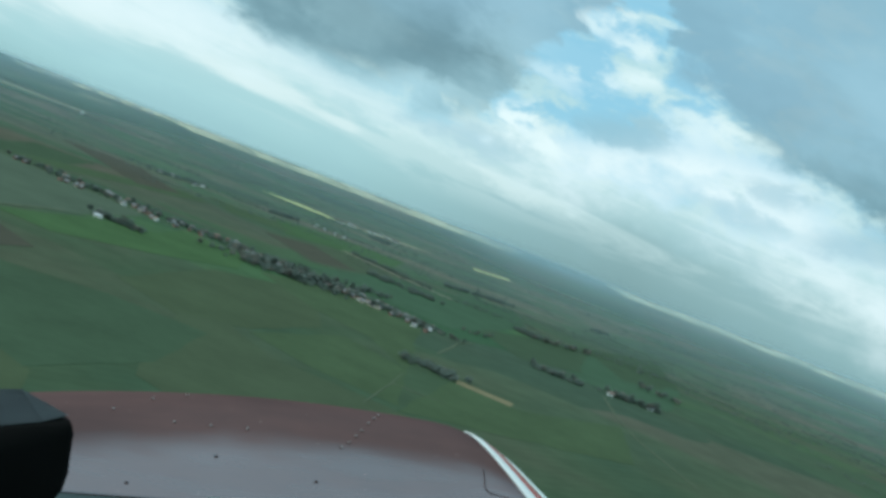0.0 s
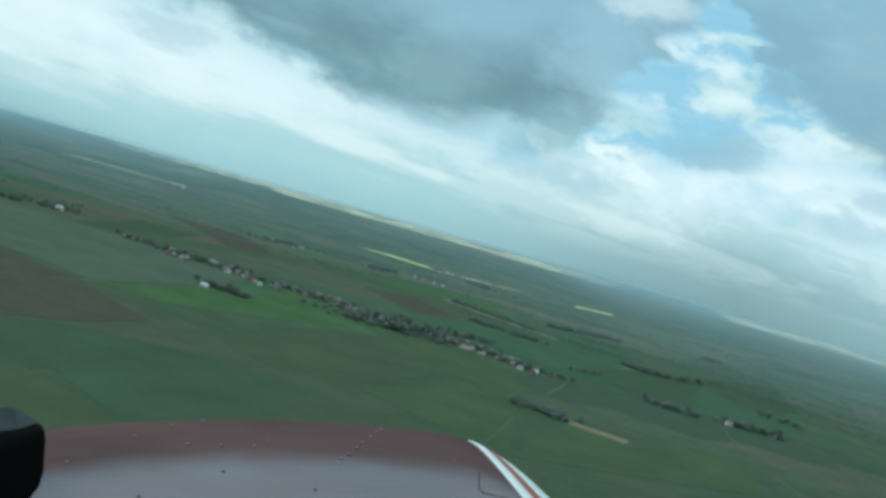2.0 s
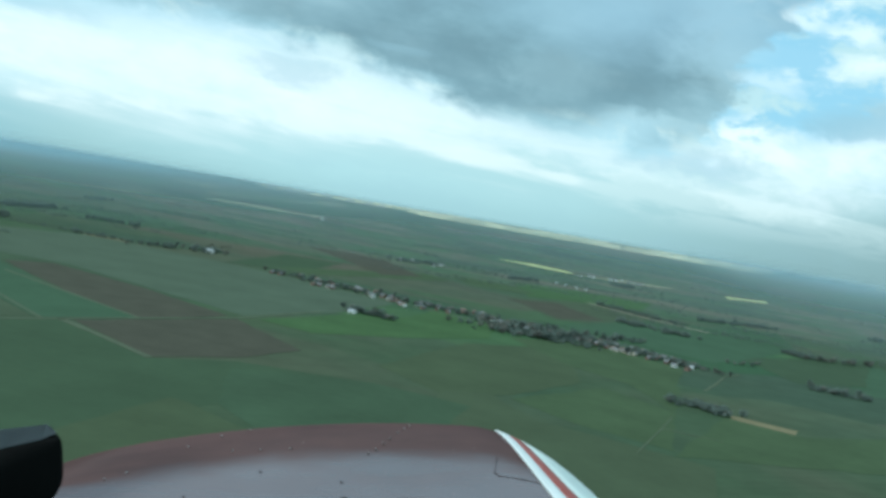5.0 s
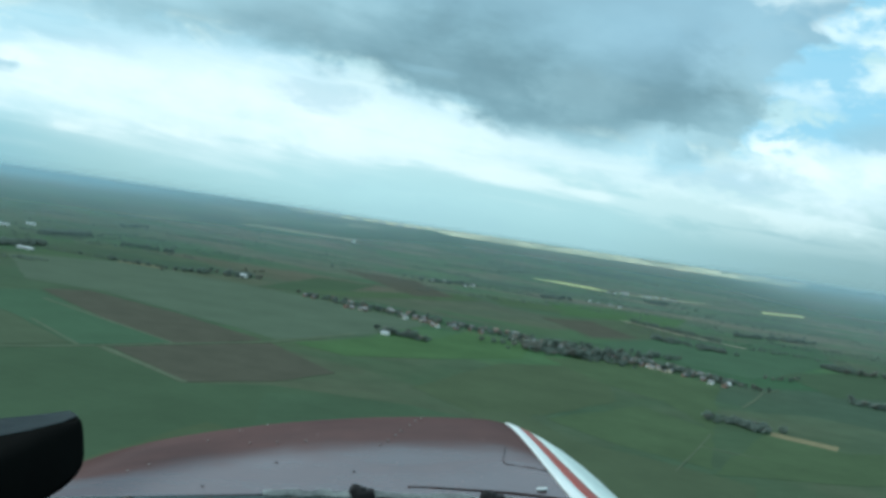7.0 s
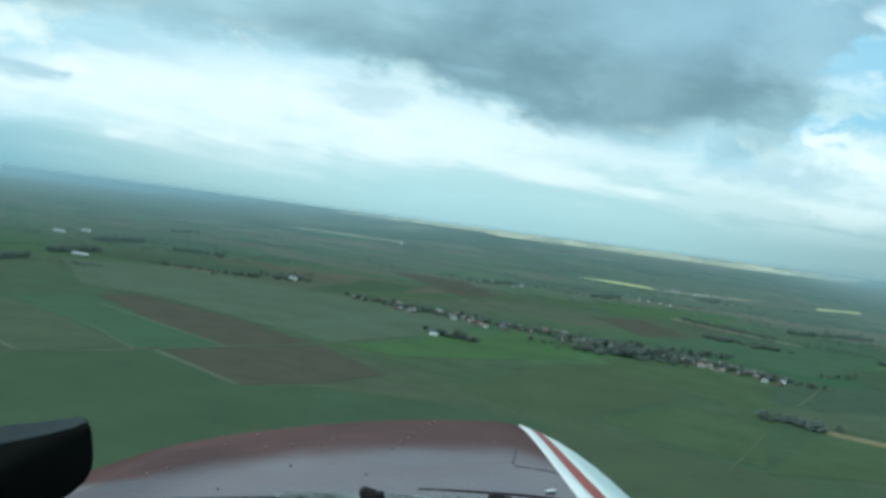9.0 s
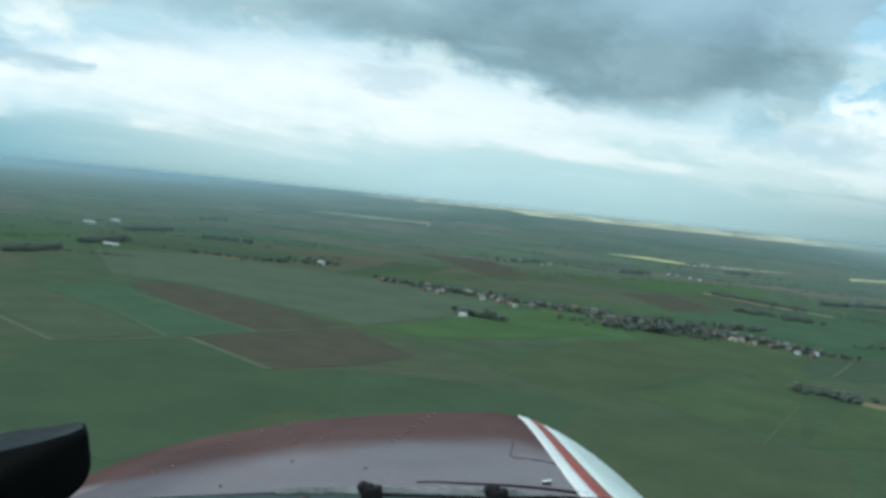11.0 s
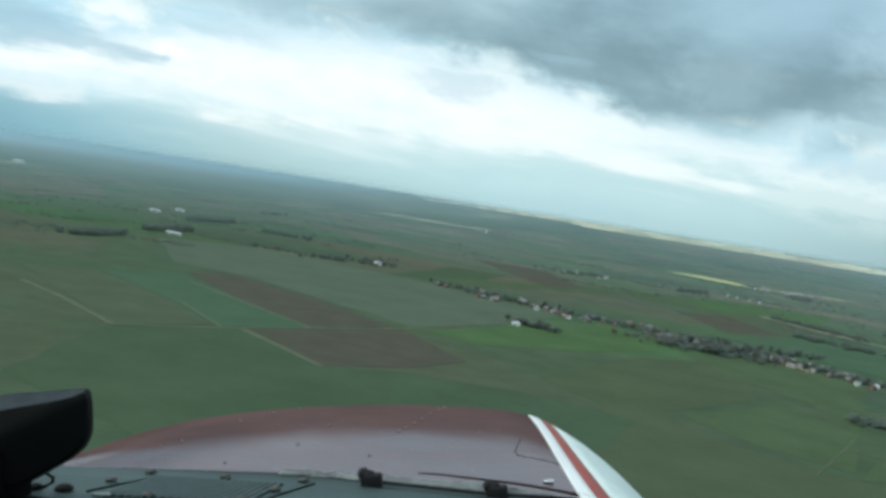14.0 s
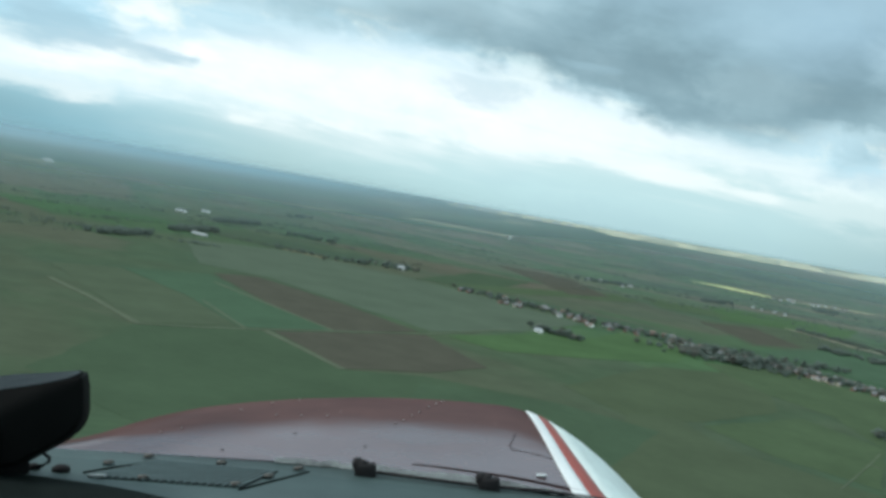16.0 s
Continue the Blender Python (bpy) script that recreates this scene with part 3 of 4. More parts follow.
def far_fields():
    """Pale plots just under the horizon, in uneven rows, with sunlight put into their colour."""
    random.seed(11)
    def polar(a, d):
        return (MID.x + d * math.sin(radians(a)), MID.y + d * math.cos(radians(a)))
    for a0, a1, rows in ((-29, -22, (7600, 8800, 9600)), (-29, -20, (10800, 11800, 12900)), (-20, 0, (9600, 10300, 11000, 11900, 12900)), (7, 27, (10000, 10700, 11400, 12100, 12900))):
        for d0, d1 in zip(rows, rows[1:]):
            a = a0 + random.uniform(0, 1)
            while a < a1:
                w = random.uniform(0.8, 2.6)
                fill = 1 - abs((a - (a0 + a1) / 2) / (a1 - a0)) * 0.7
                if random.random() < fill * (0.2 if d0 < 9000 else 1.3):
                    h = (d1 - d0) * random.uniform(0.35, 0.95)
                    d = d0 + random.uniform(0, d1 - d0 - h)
                    field([polar(a, d), polar(a + w * 0.96, d + h * 0.1), polar(a + w * 0.94, d + h), polar(a + 0.03, d + h * 0.9)], SUNLIT_FIELD if d0 > 9000 else SUNLIT_STRIP, "pale dry field on the far horizon", 0.1)
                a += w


far_fields()


def build_haze():
    """Haze painted on a thin see-through ring that stands well behind the village."""
    mat = bpy.data.materials.new("painted_haze")
    mat.use_nodes = True
    n = Nodes(mat.node_tree)
    xyz = n.add("SeparateXYZ")
    n.plug(n.add("TexCoord").outputs["Object"], xyz.inputs[0])
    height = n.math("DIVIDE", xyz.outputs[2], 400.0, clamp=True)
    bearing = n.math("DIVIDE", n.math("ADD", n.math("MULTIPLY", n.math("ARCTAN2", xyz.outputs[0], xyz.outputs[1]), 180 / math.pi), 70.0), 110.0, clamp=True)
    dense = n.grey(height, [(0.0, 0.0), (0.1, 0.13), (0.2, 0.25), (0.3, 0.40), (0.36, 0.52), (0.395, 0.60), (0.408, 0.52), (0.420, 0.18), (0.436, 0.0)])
    # the painted haze is thinned ahead, where the pale horizon band lies
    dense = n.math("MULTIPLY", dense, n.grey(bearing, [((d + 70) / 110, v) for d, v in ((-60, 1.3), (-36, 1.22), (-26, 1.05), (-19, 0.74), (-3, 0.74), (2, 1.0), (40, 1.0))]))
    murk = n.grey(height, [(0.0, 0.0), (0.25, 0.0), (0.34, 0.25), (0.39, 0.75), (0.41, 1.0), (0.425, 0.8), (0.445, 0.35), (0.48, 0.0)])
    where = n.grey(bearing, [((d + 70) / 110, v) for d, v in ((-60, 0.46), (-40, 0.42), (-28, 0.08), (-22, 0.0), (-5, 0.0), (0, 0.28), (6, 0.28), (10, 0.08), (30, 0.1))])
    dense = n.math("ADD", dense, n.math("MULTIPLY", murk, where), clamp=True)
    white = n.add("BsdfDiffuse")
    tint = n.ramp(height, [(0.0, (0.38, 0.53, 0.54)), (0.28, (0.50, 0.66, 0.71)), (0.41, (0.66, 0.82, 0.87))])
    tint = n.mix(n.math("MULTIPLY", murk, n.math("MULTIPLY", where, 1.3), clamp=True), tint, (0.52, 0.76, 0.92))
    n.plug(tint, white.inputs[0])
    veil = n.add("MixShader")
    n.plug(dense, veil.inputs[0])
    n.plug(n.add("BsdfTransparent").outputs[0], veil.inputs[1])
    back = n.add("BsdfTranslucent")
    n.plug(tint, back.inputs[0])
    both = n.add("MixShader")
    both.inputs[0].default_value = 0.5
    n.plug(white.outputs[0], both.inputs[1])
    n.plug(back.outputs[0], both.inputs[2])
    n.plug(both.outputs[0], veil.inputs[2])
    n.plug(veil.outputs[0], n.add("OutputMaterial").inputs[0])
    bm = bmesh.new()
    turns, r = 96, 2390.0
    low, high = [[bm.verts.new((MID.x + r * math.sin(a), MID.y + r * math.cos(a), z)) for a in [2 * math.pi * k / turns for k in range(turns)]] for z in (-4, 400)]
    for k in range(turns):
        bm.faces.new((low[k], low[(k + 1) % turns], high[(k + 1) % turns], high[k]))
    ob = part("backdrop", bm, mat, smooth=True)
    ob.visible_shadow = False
    tagged(ob, "pale haze painted on a see-through ring before the far farmland", "haze", kind="structure")


build_haze()


def track(points, width, label, name="dirt_track"):
    """A flat strip that follows a line of plan positions."""
    bm = bmesh.new()
    left, right = [], []
    pts = [Vector((x, y, 0)) for x, y in points]
    fine = []
    for a, b in zip(pts, pts[1:]):
        steps = max(2, int((b - a).length / 30))
        fine += [a.lerp(b, i / steps) for i in range(steps)]
    fine.append(pts[-1])
    for i, p in enumerate(fine):
        way = (fine[min(i + 1, len(fine) - 1)] - fine[max(i - 1, 0)]).normalized()
        side = Vector((-way.y, way.x, 0)) * (width / 2 * random.uniform(0.8, 1.2))
        left.append(p + side)
        right.append(p - side)
    prism(bm, left + right[::-1], (0, 0, 0.5))
    return tagged(part(name, bm, ROAD if name == "road" else DIRT), label, "road" if name == "road" else "track", kind="structure")


random.seed(5)
track([(-1012, 838), (-888, 800), (-760, 749)], 8.0, "pale dirt track along a crop edge")
track([(-695, 883), (-606, 845), (-528, 808)], 9.0, "pale dirt track beside a ploughed field")
track([(-758, 745), (-722, 808), (-695, 883), (-663, 985), (-614, 1125), (-591, 1340)], 6.0, "narrow dirt track between fields")
track([(-970, 1101), (-822, 1045), (-668, 985)], 6.0, "pale grass balk along a ploughed field")
track([(-852, 950), (-780, 908), (-708, 866)], 4.5, "pale grass balk along a crop strip")
track([(3, 1548), (-6, 1460), (-19, 1368)], 4.0, "pale dirt track at the village end")
track([(-45, 1116), (-50, 1034), (-61, 894)], 1.5, "pale dirt track leaving the village")
track([(-48, 1038), (-18, 1037), (13, 1039)], 2.6, "faint path along a field edge")
track([(0, 1559), (10, 1581), (27, 1625)], 4.0, "short dirt track at the end of the village")
track([(-380, 2470), (-290, 2412), (-200, 2345), (-120, 2305), (-45, 2270)], 20.0, "pale country road between fields", "road")
track([(261, 1610), (262, 1456), (274, 1304), (321, 1122)], 3.2, "pale dirt track to a farmstead")
track([(-921, 1730), (-743, 1683), (-550, 1633), (-364, 1620), (-195, 1642), (-45, 1577)], 8.0, "grey village street between houses", "street")


# ---- trees ----
def tree_meshes(seed, height, spread, mat):
    rng = random.Random(seed)
    bm = bmesh.new()
    tube(bm, [(0, 0, -0.1), (0.03 * height, 0, height * 0.3), (0.02 * height, 0.02 * height, height * 0.72)], height * 0.035, 6, height * 0.012)
    for k in range(5):
        a, h = k * 1.26 + rng.uniform(-0.4, 0.4), height * rng.uniform(0.3, 0.55)
        r = spread * rng.uniform(0.5, 0.8)
        tube(bm, [(0.02 * height, 0.01 * height, h), (r * 0.5 * math.cos(a), r * 0.5 * math.sin(a), h + height * 0.14), (r * math.cos(a), r * math.sin(a), h + height * 0.22)], height * 0.014, 4, height * 0.005)
    trunk = mesh_of("trunk", bm, BARK)
    verts, faces = [], []
    ico = bmesh.new()
    bmesh.ops.create_icosphere(ico, subdivisions=1, radius=1.0)
    iv, jf = [v.co.copy() for v in ico.verts], [[v.index for v in f.verts] for f in ico.faces]
    ico.free()
    for _ in range(46):
        a, u = rng.uniform(0, 6.283), rng.uniform(-0.9, 1)
        r = spread * math.sqrt(max(0.05, 1 - u * u)) * rng.uniform(0.45, 1.05)
        c = Vector((r * math.cos(a), r * math.sin(a), height * (0.62 + 0.33 * u * rng.uniform(0.7, 1.1))))
        s = spread * rng.uniform(0.13, 0.32)
        base = len(verts)
        for v in iv:
            verts.append(c + Vector((v.x * s * rng.uniform(0.7, 1.3), v.y * s * rng.uniform(0.7, 1.3), v.z * s * rng.uniform(0.6, 1.0))))
        faces += [[base + i for i in f] for f in jf]
    crown = bpy.data.meshes.new("crown")
    crown.from_pydata(verts, [], faces)
    crown.materials.append(mat)
    return trunk, crown


KINDS = [tree_meshes(1, 12.0, 4.9, LEAF), tree_meshes(2, 10.5, 5.2, LEAF), tree_meshes(3, 14.0, 4.6, LEAF_DARK), tree_meshes(4, 8.0, 4.3, LEAF), tree_meshes(5, 11.5, 5.8, LEAF_DARK)]
WORDS = ["bare-looking grey-green tree", "rounded dull green tree", "tall dark green tree", "low dull green bush tree", "broad dark green tree"]


def tree(x, y, where, rng, size=1.0):
    k = rng.randrange(len(KINDS))
    ob = new("tree")
    ob.matrix_world = Matrix.Translation(spot(x, y)) @ pose(0, 0, 0, 0, 0, rng.uniform(0, 360)) @ Matrix.Scale(size * rng.uniform(0.75, 1.25), 4)
    part("trunk", KINDS[k][0], None, ob)
    part("crown", KINDS[k][1], None, ob)
    tagged(ob, WORDS[k] + " " + where, "tree", "trees " + where)


FAR = []


def copse(x0, y0, x1, y1, width, count, where, size=1.0):
    rng = random.Random(int(abs(x0 * 3 + y1)))
    far = y0 > 2100 or x0 < -1300
    count = count * 2 if far and count < 40 else count
    for i in range(count):
        k = (i + rng.uniform(0, 1)) / count
        if far or (count > 20 and i % 6 > 1):
            FAR.append((x0 + (x1 - x0) * k + rng.gauss(0, width / 2.5), y0 + (y1 - y0) * k + rng.gauss(0, width / 2.5)))
            continue
        tree(x0 + (x1 - x0) * k + rng.gauss(0, width / 2.5), y0 + (y1 - y0) * k + rng.gauss(0, width / 2.5), where, rng, size)


copse(-48, 1217, 16, 1210, 24, 44, "in a copse on the pasture", 0.62)
copse(-372, 1565, -222, 1640, 84, 260, "in the village wood", 1.05)
copse(-1782, 1988, -1801, 2176, 34, 90, "round the far sheds", 1.2)
copse(-1549, 1596, -1584, 1761, 30, 80, "beside the long shed", 1.1)
copse(-1151, 1819, -1074, 1860, 40, 26, "round a small farm", 0.8)
copse(-1336, 1698, -1137, 1778, 11, 10, "in a field hedge", 0.6)
copse(-2104, 2716, -2139, 2883, 27, 8, "in a far spinney", 1.2)
copse(-1610, 2071, -1463, 2113, 13, 10, "in a field hedge", 0.8)
copse(-655, 2775, -576, 2894, 24, 9, "in a far spinney", 1.1)
copse(-235, 2110, -70, 2080, 34, 40, "beside the country road")
copse(-255, 1700, -150, 1800, 22, 22, "behind the village wood", 0.8)
copse(-330, 2440, -110, 2320, 8, 16, "beside the country road", 0.7)
copse(-93, 2577, 107, 2759, 27, 26, "in a belt of woodland", 1.2)
copse(116, 2156, 172, 2112, 21, 14, "in a copse behind the village")
copse(10, 1733, 66, 1823, 11, 9, "in a field hedge", 0.7)
copse(-948, 2624, -865, 2814, 32, 14, "round far houses")
copse(-407, 3385, -360, 3466, 32, 8, "in a far spinney", 1.3)
copse(-584, 1422, -496, 1403, 15, 26, "round the barn")
copse(134, 1636, 227, 1625, 18, 24, "in a copse by the farmstead")
copse(270, 1674, 379, 1672, 26, 34, "at the farmstead")
copse(161, 2079, 293, 2215, 13, 16, "in a belt behind the farmstead")
copse(383, 3044, 453, 3135, 27, 9, "in a far spinney", 1.2)
copse(370, 1938, 460, 1911, 13, 12, "in a field hedge")
copse(-1450, 1300, -1472, 1447, 34, 60, "in a spinney beside the fields")
copse(-1186, 1677, -1142, 2040, 26, 18, "in a belt beyond the fields", 0.7)
copse(-881, 1723, -651, 1688, 34, 46, "among the village houses", 0.85)
copse(-635, 1690, -432, 1673, 36, 48, "among the village houses", 0.85)
copse(-421, 1663, -286, 1681, 36, 50, "among the village houses", 0.85)
copse(-236, 1661, -40, 1581, 34, 66, "among the village houses", 0.8)
copse(-40, 1581, 12, 1570, 11, 7, "at the end of the village", 0.7)


def woodland():
    """Far hedges and woods, too many to count."""
    rng = random.Random(21)
    verts, faces = [], []
    src_v = [v.co.copy() for v in KINDS[1][1].vertices]
    src_f = [list(p.vertices) for p in KINDS[1][1].polygons]
    spots = [(x, y, 240) for x, y in FAR]
    for _ in range(620):
        a, d = radians(rng.uniform(-58, 28)), 1900 + 6500 * rng.random() ** 1.5
        x, y = MID.x + d * math.sin(a), MID.y + d * math.cos(a)
        if y < 2150 and -1300 < x < 650:
            continue
        turn, length = a + math.pi / 2 + rng.uniform(-0.5, 0.5), rng.uniform(40, 320)
        for _ in range(int(length / 7) + 1):
            k = rng.uniform(-0.5, 0.5) * length
            spots.append((x + k * math.sin(turn) + rng.gauss(0, 7), y + k * math.cos(turn) + rng.gauss(0, 12), 60))
    for x, y, many in spots:
        p = spot(x, y)
        s, r = rng.uniform(0.6, 1.25) * ((1.45 if y > 1750 or x < -1300 else 1.2) if many > 100 else 1.0) * shrink(x, y), rng.uniform(0, 6.28)
        base = len(verts)
        c, q = math.cos(r) * s, math.sin(r) * s
        verts += [p + Vector((v.x * c - v.y * q, v.x * q + v.y * c, v.z * s - 3.0 * s)) for v in src_v[:many]]
        faces += [[base + i for i in f] for f in src_f if max(f) < many]
    me = bpy.data.meshes.new("woodland")
    me.from_pydata(verts, [], faces)
    me.materials.append(LEAF_DARK)
    tagged(new("woodland", me), "dark hedges and small woods across distant farmland", "woodland", kind="stuff")


woodland()


# ---- houses ----
def house(x, y, turn, w, d, h, wall, roof, words, group, chimney=True, windows=3):
    """A gabled house with its roof, chimney, door and windows."""
    ob = new("house" if chimney else "shed")
    ob.matrix_world = Matrix.Translation(spot(x, y, 0.3)) @ pose(0, 0, 0, 0, 0, turn) @ Matrix.Scale(shrink(x, y), 4)
    rise = d * 0.38
    bm = bmesh.new()
    prism(bm, [(-w / 2, -d / 2, -0.6), (-w / 2, d / 2, -0.6), (-w / 2, d / 2, h), (-w / 2, 0, h + rise), (-w / 2, -d / 2, h)], (w, 0, 0))
    part("wall", bm, wall, ob)
    bm = bmesh.new()
    o, t, e = 0.5, 0.25, w / 2 + 0.35
    k = rise / (d / 2)
    prism(bm, [(-e, -d / 2 - o, h - o * k), (-e, 0, h + rise), (-e, d / 2 + o, h - o * k), (-e, d / 2 + o, h - o * k + t), (-e, 0, h + rise + t * 1.2), (-e, -d / 2 - o, h - o * k + t)], (2 * e, 0, 0))
    top = part("roof", bm, roof, ob)
    if chimney:
        bm = bmesh.new()
        box(bm, w * 0.28, w * 0.28 + 0.8, -0.4, 0.4, h + rise * 0.6, h + rise + 1.1)
        box(bm, w * 0.28 - 0.1, w * 0.28 + 0.9, -0.5, 0.5, h + rise + 1.1, h + rise + 1.3)
        part("chimney", bm, WALL_BRICK, top)
    for side in (-1, 1):
        for i in range(windows):
            c = (-0.5 + (i + 0.5) / windows) * w
            bm = bmesh.new()
            yy = side * d / 2
            box(bm, c - w * 0.08, c + w * 0.08, yy - 0.06, yy + 0.06, h * 0.4, h * 0.78)
            part("window", bm, GLASS_DARK, ob)
    bm = bmesh.new()
    box(bm, -0.05 * w, 0.06 * w, -d / 2 - 0.08, -d / 2 + 0.06, 0, h * 0.42)
    part("door", bm, TIMBER, ob)
    return tagged(ob, words, "house" if chimney else "shed", group)


def village():
    rng = random.Random(3)
    looks = [(WALL_WHITE, ROOF_RED, "white rendered house with a red tiled roof"), (WALL_BRICK, ROOF_RED, "red brick house with a clay tiled roof"),
             (WALL_CREAM, ROOF_GREY, "cream rendered house with a slate roof"), (WALL_WHITE, ROOF_GREY, "white rendered house with a grey roof"), (WALL_BRICK, ROOF_GREY, "brick house with a dark slate roof")]
    line = [(-870, 1718), (-743, 1680), (-645, 1694), (-551, 1645), (-507, 1682), (-438, 1685), (-365, 1626), (-297, 1676), (-239, 1658), (-195, 1648), (-128, 1614), (-45, 1579)]
    dense = [7, 13, 9, 7, 7, 11, 8, 7, 7, 12, 13]
    for (a, b), count in zip(zip(line, line[1:]), dense):
        for i in range(count):
            k = (i + rng.uniform(0.1, 0.9)) / count
            side = rng.choice((-1, 1)) * rng.uniform(7, 42)
            x, y = a[0] + (b[0] - a[0]) * k, a[1] + (b[1] - a[1]) * k
            turn = math.degrees(math.atan2(b[1] - a[1], b[0] - a[0])) + rng.choice((0, 0, 90)) + rng.uniform(-8, 8)
            wall, roof, words = rng.choice(looks)
            house(x, y + side, turn, rng.uniform(6.5, 10), rng.uniform(5.5, 7), rng.uniform(3.0, 4.4), wall, roof, words + " in the village", "village houses")


village()
house(-563, 1396, -8, 13.0, 7.0, 2.6, WALL_WHITE, ROOF_TIN, "white barn with a pale roof beside trees", "farm buildings", False)
house(-538, 1420, 60, 13.3, 9.1, 4.8, WALL_CREAM, ROOF_GREY, "small cream shed beside the barn", "farm buildings", False)
house(-48, 1574, -12, 7.5, 5.0, 2.8, WALL_WHITE, ROOF_TIN, "white shed with a pale roof at the village end", "farm buildings", False)
house(278, 1648, 10, 10.0, 7.2, 4.0, WALL_WHITE, ROOF_RED, "white farmhouse with a red roof", "farmstead houses")
house(309, 1665, 80, 12.0, 7.0, 3.8, WALL_BRICK, ROOF_GREY, "brick outbuilding of the farmstead", "farmstead houses")
house(353, 1664, -5, 10.5, 7.2, 3.8, WALL_WHITE, ROOF_TIN, "white shed of the farmstead", "farmstead houses", False)
house(-1089, 1835, 5, 14.7, 10.7, 4.5, WALL_WHITE, ROOF_TIN, "white farmhouse with a pale roof among trees", "far farm buildings", False)
house(-1127, 1831, 15, 13.3, 9.3, 4.3, WALL_CREAM, ROOF_GREY, "cream farm building among trees", "far farm buildings")
house(-1489, 1618, 4, 40.0, 7.5, 2.6, WALL_WHITE, ROOF_TIN, "long shed with a pale sheet roof", "far sheds", False, 6)
house(-1968, 2048, 10, 34.0, 9.0, 2.8, WALL_WHITE, ROOF_TIN, "white storage shed with a pale sheet roof", "far sheds", False, 5)
house(-2014, 2198, 14, 26.0, 9.0, 2.8, WALL_WHITE, ROOF_TIN, "white storage shed with a pale sheet roof", "far sheds", False, 5)
house(-3739, 3000, 10, 48.1, 21.4, 6.9, WALL_WHITE, ROOF_TIN, "white shed far off", "far sheds", False, 5)
house(-1951, 4261, 0, 13.0, 10.0, 9.0, WALL_WHITE, ROOF_TIN, "white building standing alone far off", "far sheds", False)


def far_town():
    rng = random.Random(8)
    for i in range(18):
        a, d = radians(rng.uniform(-30, -21)), rng.uniform(10000, 12500)
        house(MID.x + d * math.sin(a), MID.y + d * math.cos(a), rng.uniform(-20, 20), rng.uniform(40, 130), 24, rng.uniform(9, 15), WALL_WHITE, ROOF_TIN, "white warehouse of a distant town", "distant town", False, 4)
    def along(rng):
        k = rng.random()
        return -590 + 290 * k, 3610 + 210 * k + rng.uniform(-40, 30)
    for i in range(16):
        house(*along(rng), rng.uniform(-20, 20), rng.uniform(8, 15), 7, 4.0, WALL_WHITE, rng.choice((ROOF_TIN, ROOF_RED)), "white house with a pale or red roof far off", "far hamlet")
    for i in range(4):
        house(-530 + 32 * i + rng.uniform(-9, 9), rng.uniform(2870, 3000), rng.uniform(-20, 20), rng.uniform(6.5, 8.5), 5.5, 3, WALL_WHITE, ROOF_TIN, "small white house with a pale roof in far fields", "far hamlet")
    for i in range(5):
        house(rng.uniform(-963, -852), rng.uniform(2644, 2804), rng.uniform(-20, 20), rng.uniform(8, 12), 7, 4, WALL_WHITE, ROOF_GREY, "white house with a grey roof among far trees", "far hamlet")


far_town()


# ---- the aircraft's nose and instrument shelf, seen over from the seat ----
AIRCRAFT = look((0, 0, 200), (-36.582, 92.868, 193.895), 11.50) @ pose(0, 0, 0, -90)
CENTRE, CREST = -0.154, 1.40
SHELF = 1.25


EDGE = ((-0.90, 0.80), (-0.62, 0.86), (-0.38, 0.918), (-0.27, 0.945), (-0.16, 0.970), (-0.01, 0.976), (0.08, 0.966), (0.15, 0.955), (0.50, 0.925))


def edge_y(x):
    """Where the windscreen's foot runs, between shelf and cowling."""
    for (a, ya), (b, yb) in zip(EDGE, EDGE[1:]):
        if x <= b:
            return ya + (yb - ya) * (x - a) / (b - a)
    return EDGE[-1][1]


def shelf_z(x, y):
    """Height of the instrument shelf's top, before it is scaled."""
    return -0.226 - 0.105 * (x + 0.08) - 0.03 * (y - 0.93)


def skin(x, y, proud=0.0):
    """A point of the cowling's skin: it swells from the windscreen's foot up to the crest, then drops away to the spinner."""
    u, right = abs(x - CENTRE), x > CENTRE
    top = -0.211 - 0.25 * u * u - (1.85 if right else 0.3) * max(0.0, u - 0.225) ** 1.8
    d = y - CREST
    if d >= 0:
        return Vector((x, y, top - (2.0 * d ** 1.6 if d < 0.045 else 2.0 * 0.045 ** 1.6 + 0.36 * (d - 0.045)) + proud))
    foot = SHELF * edge_y(x / SHELF)
    low = SHELF * shelf_z(x / SHELF, foot / SHELF) - (1.2 * max(0.0, u - 0.34) ** 1.5 if right else 0.0)
    return Vector((x, y, top + (low - top) * (1 - max(0.0, (y - foot) / (CREST - foot))) ** 1.6 + proud))


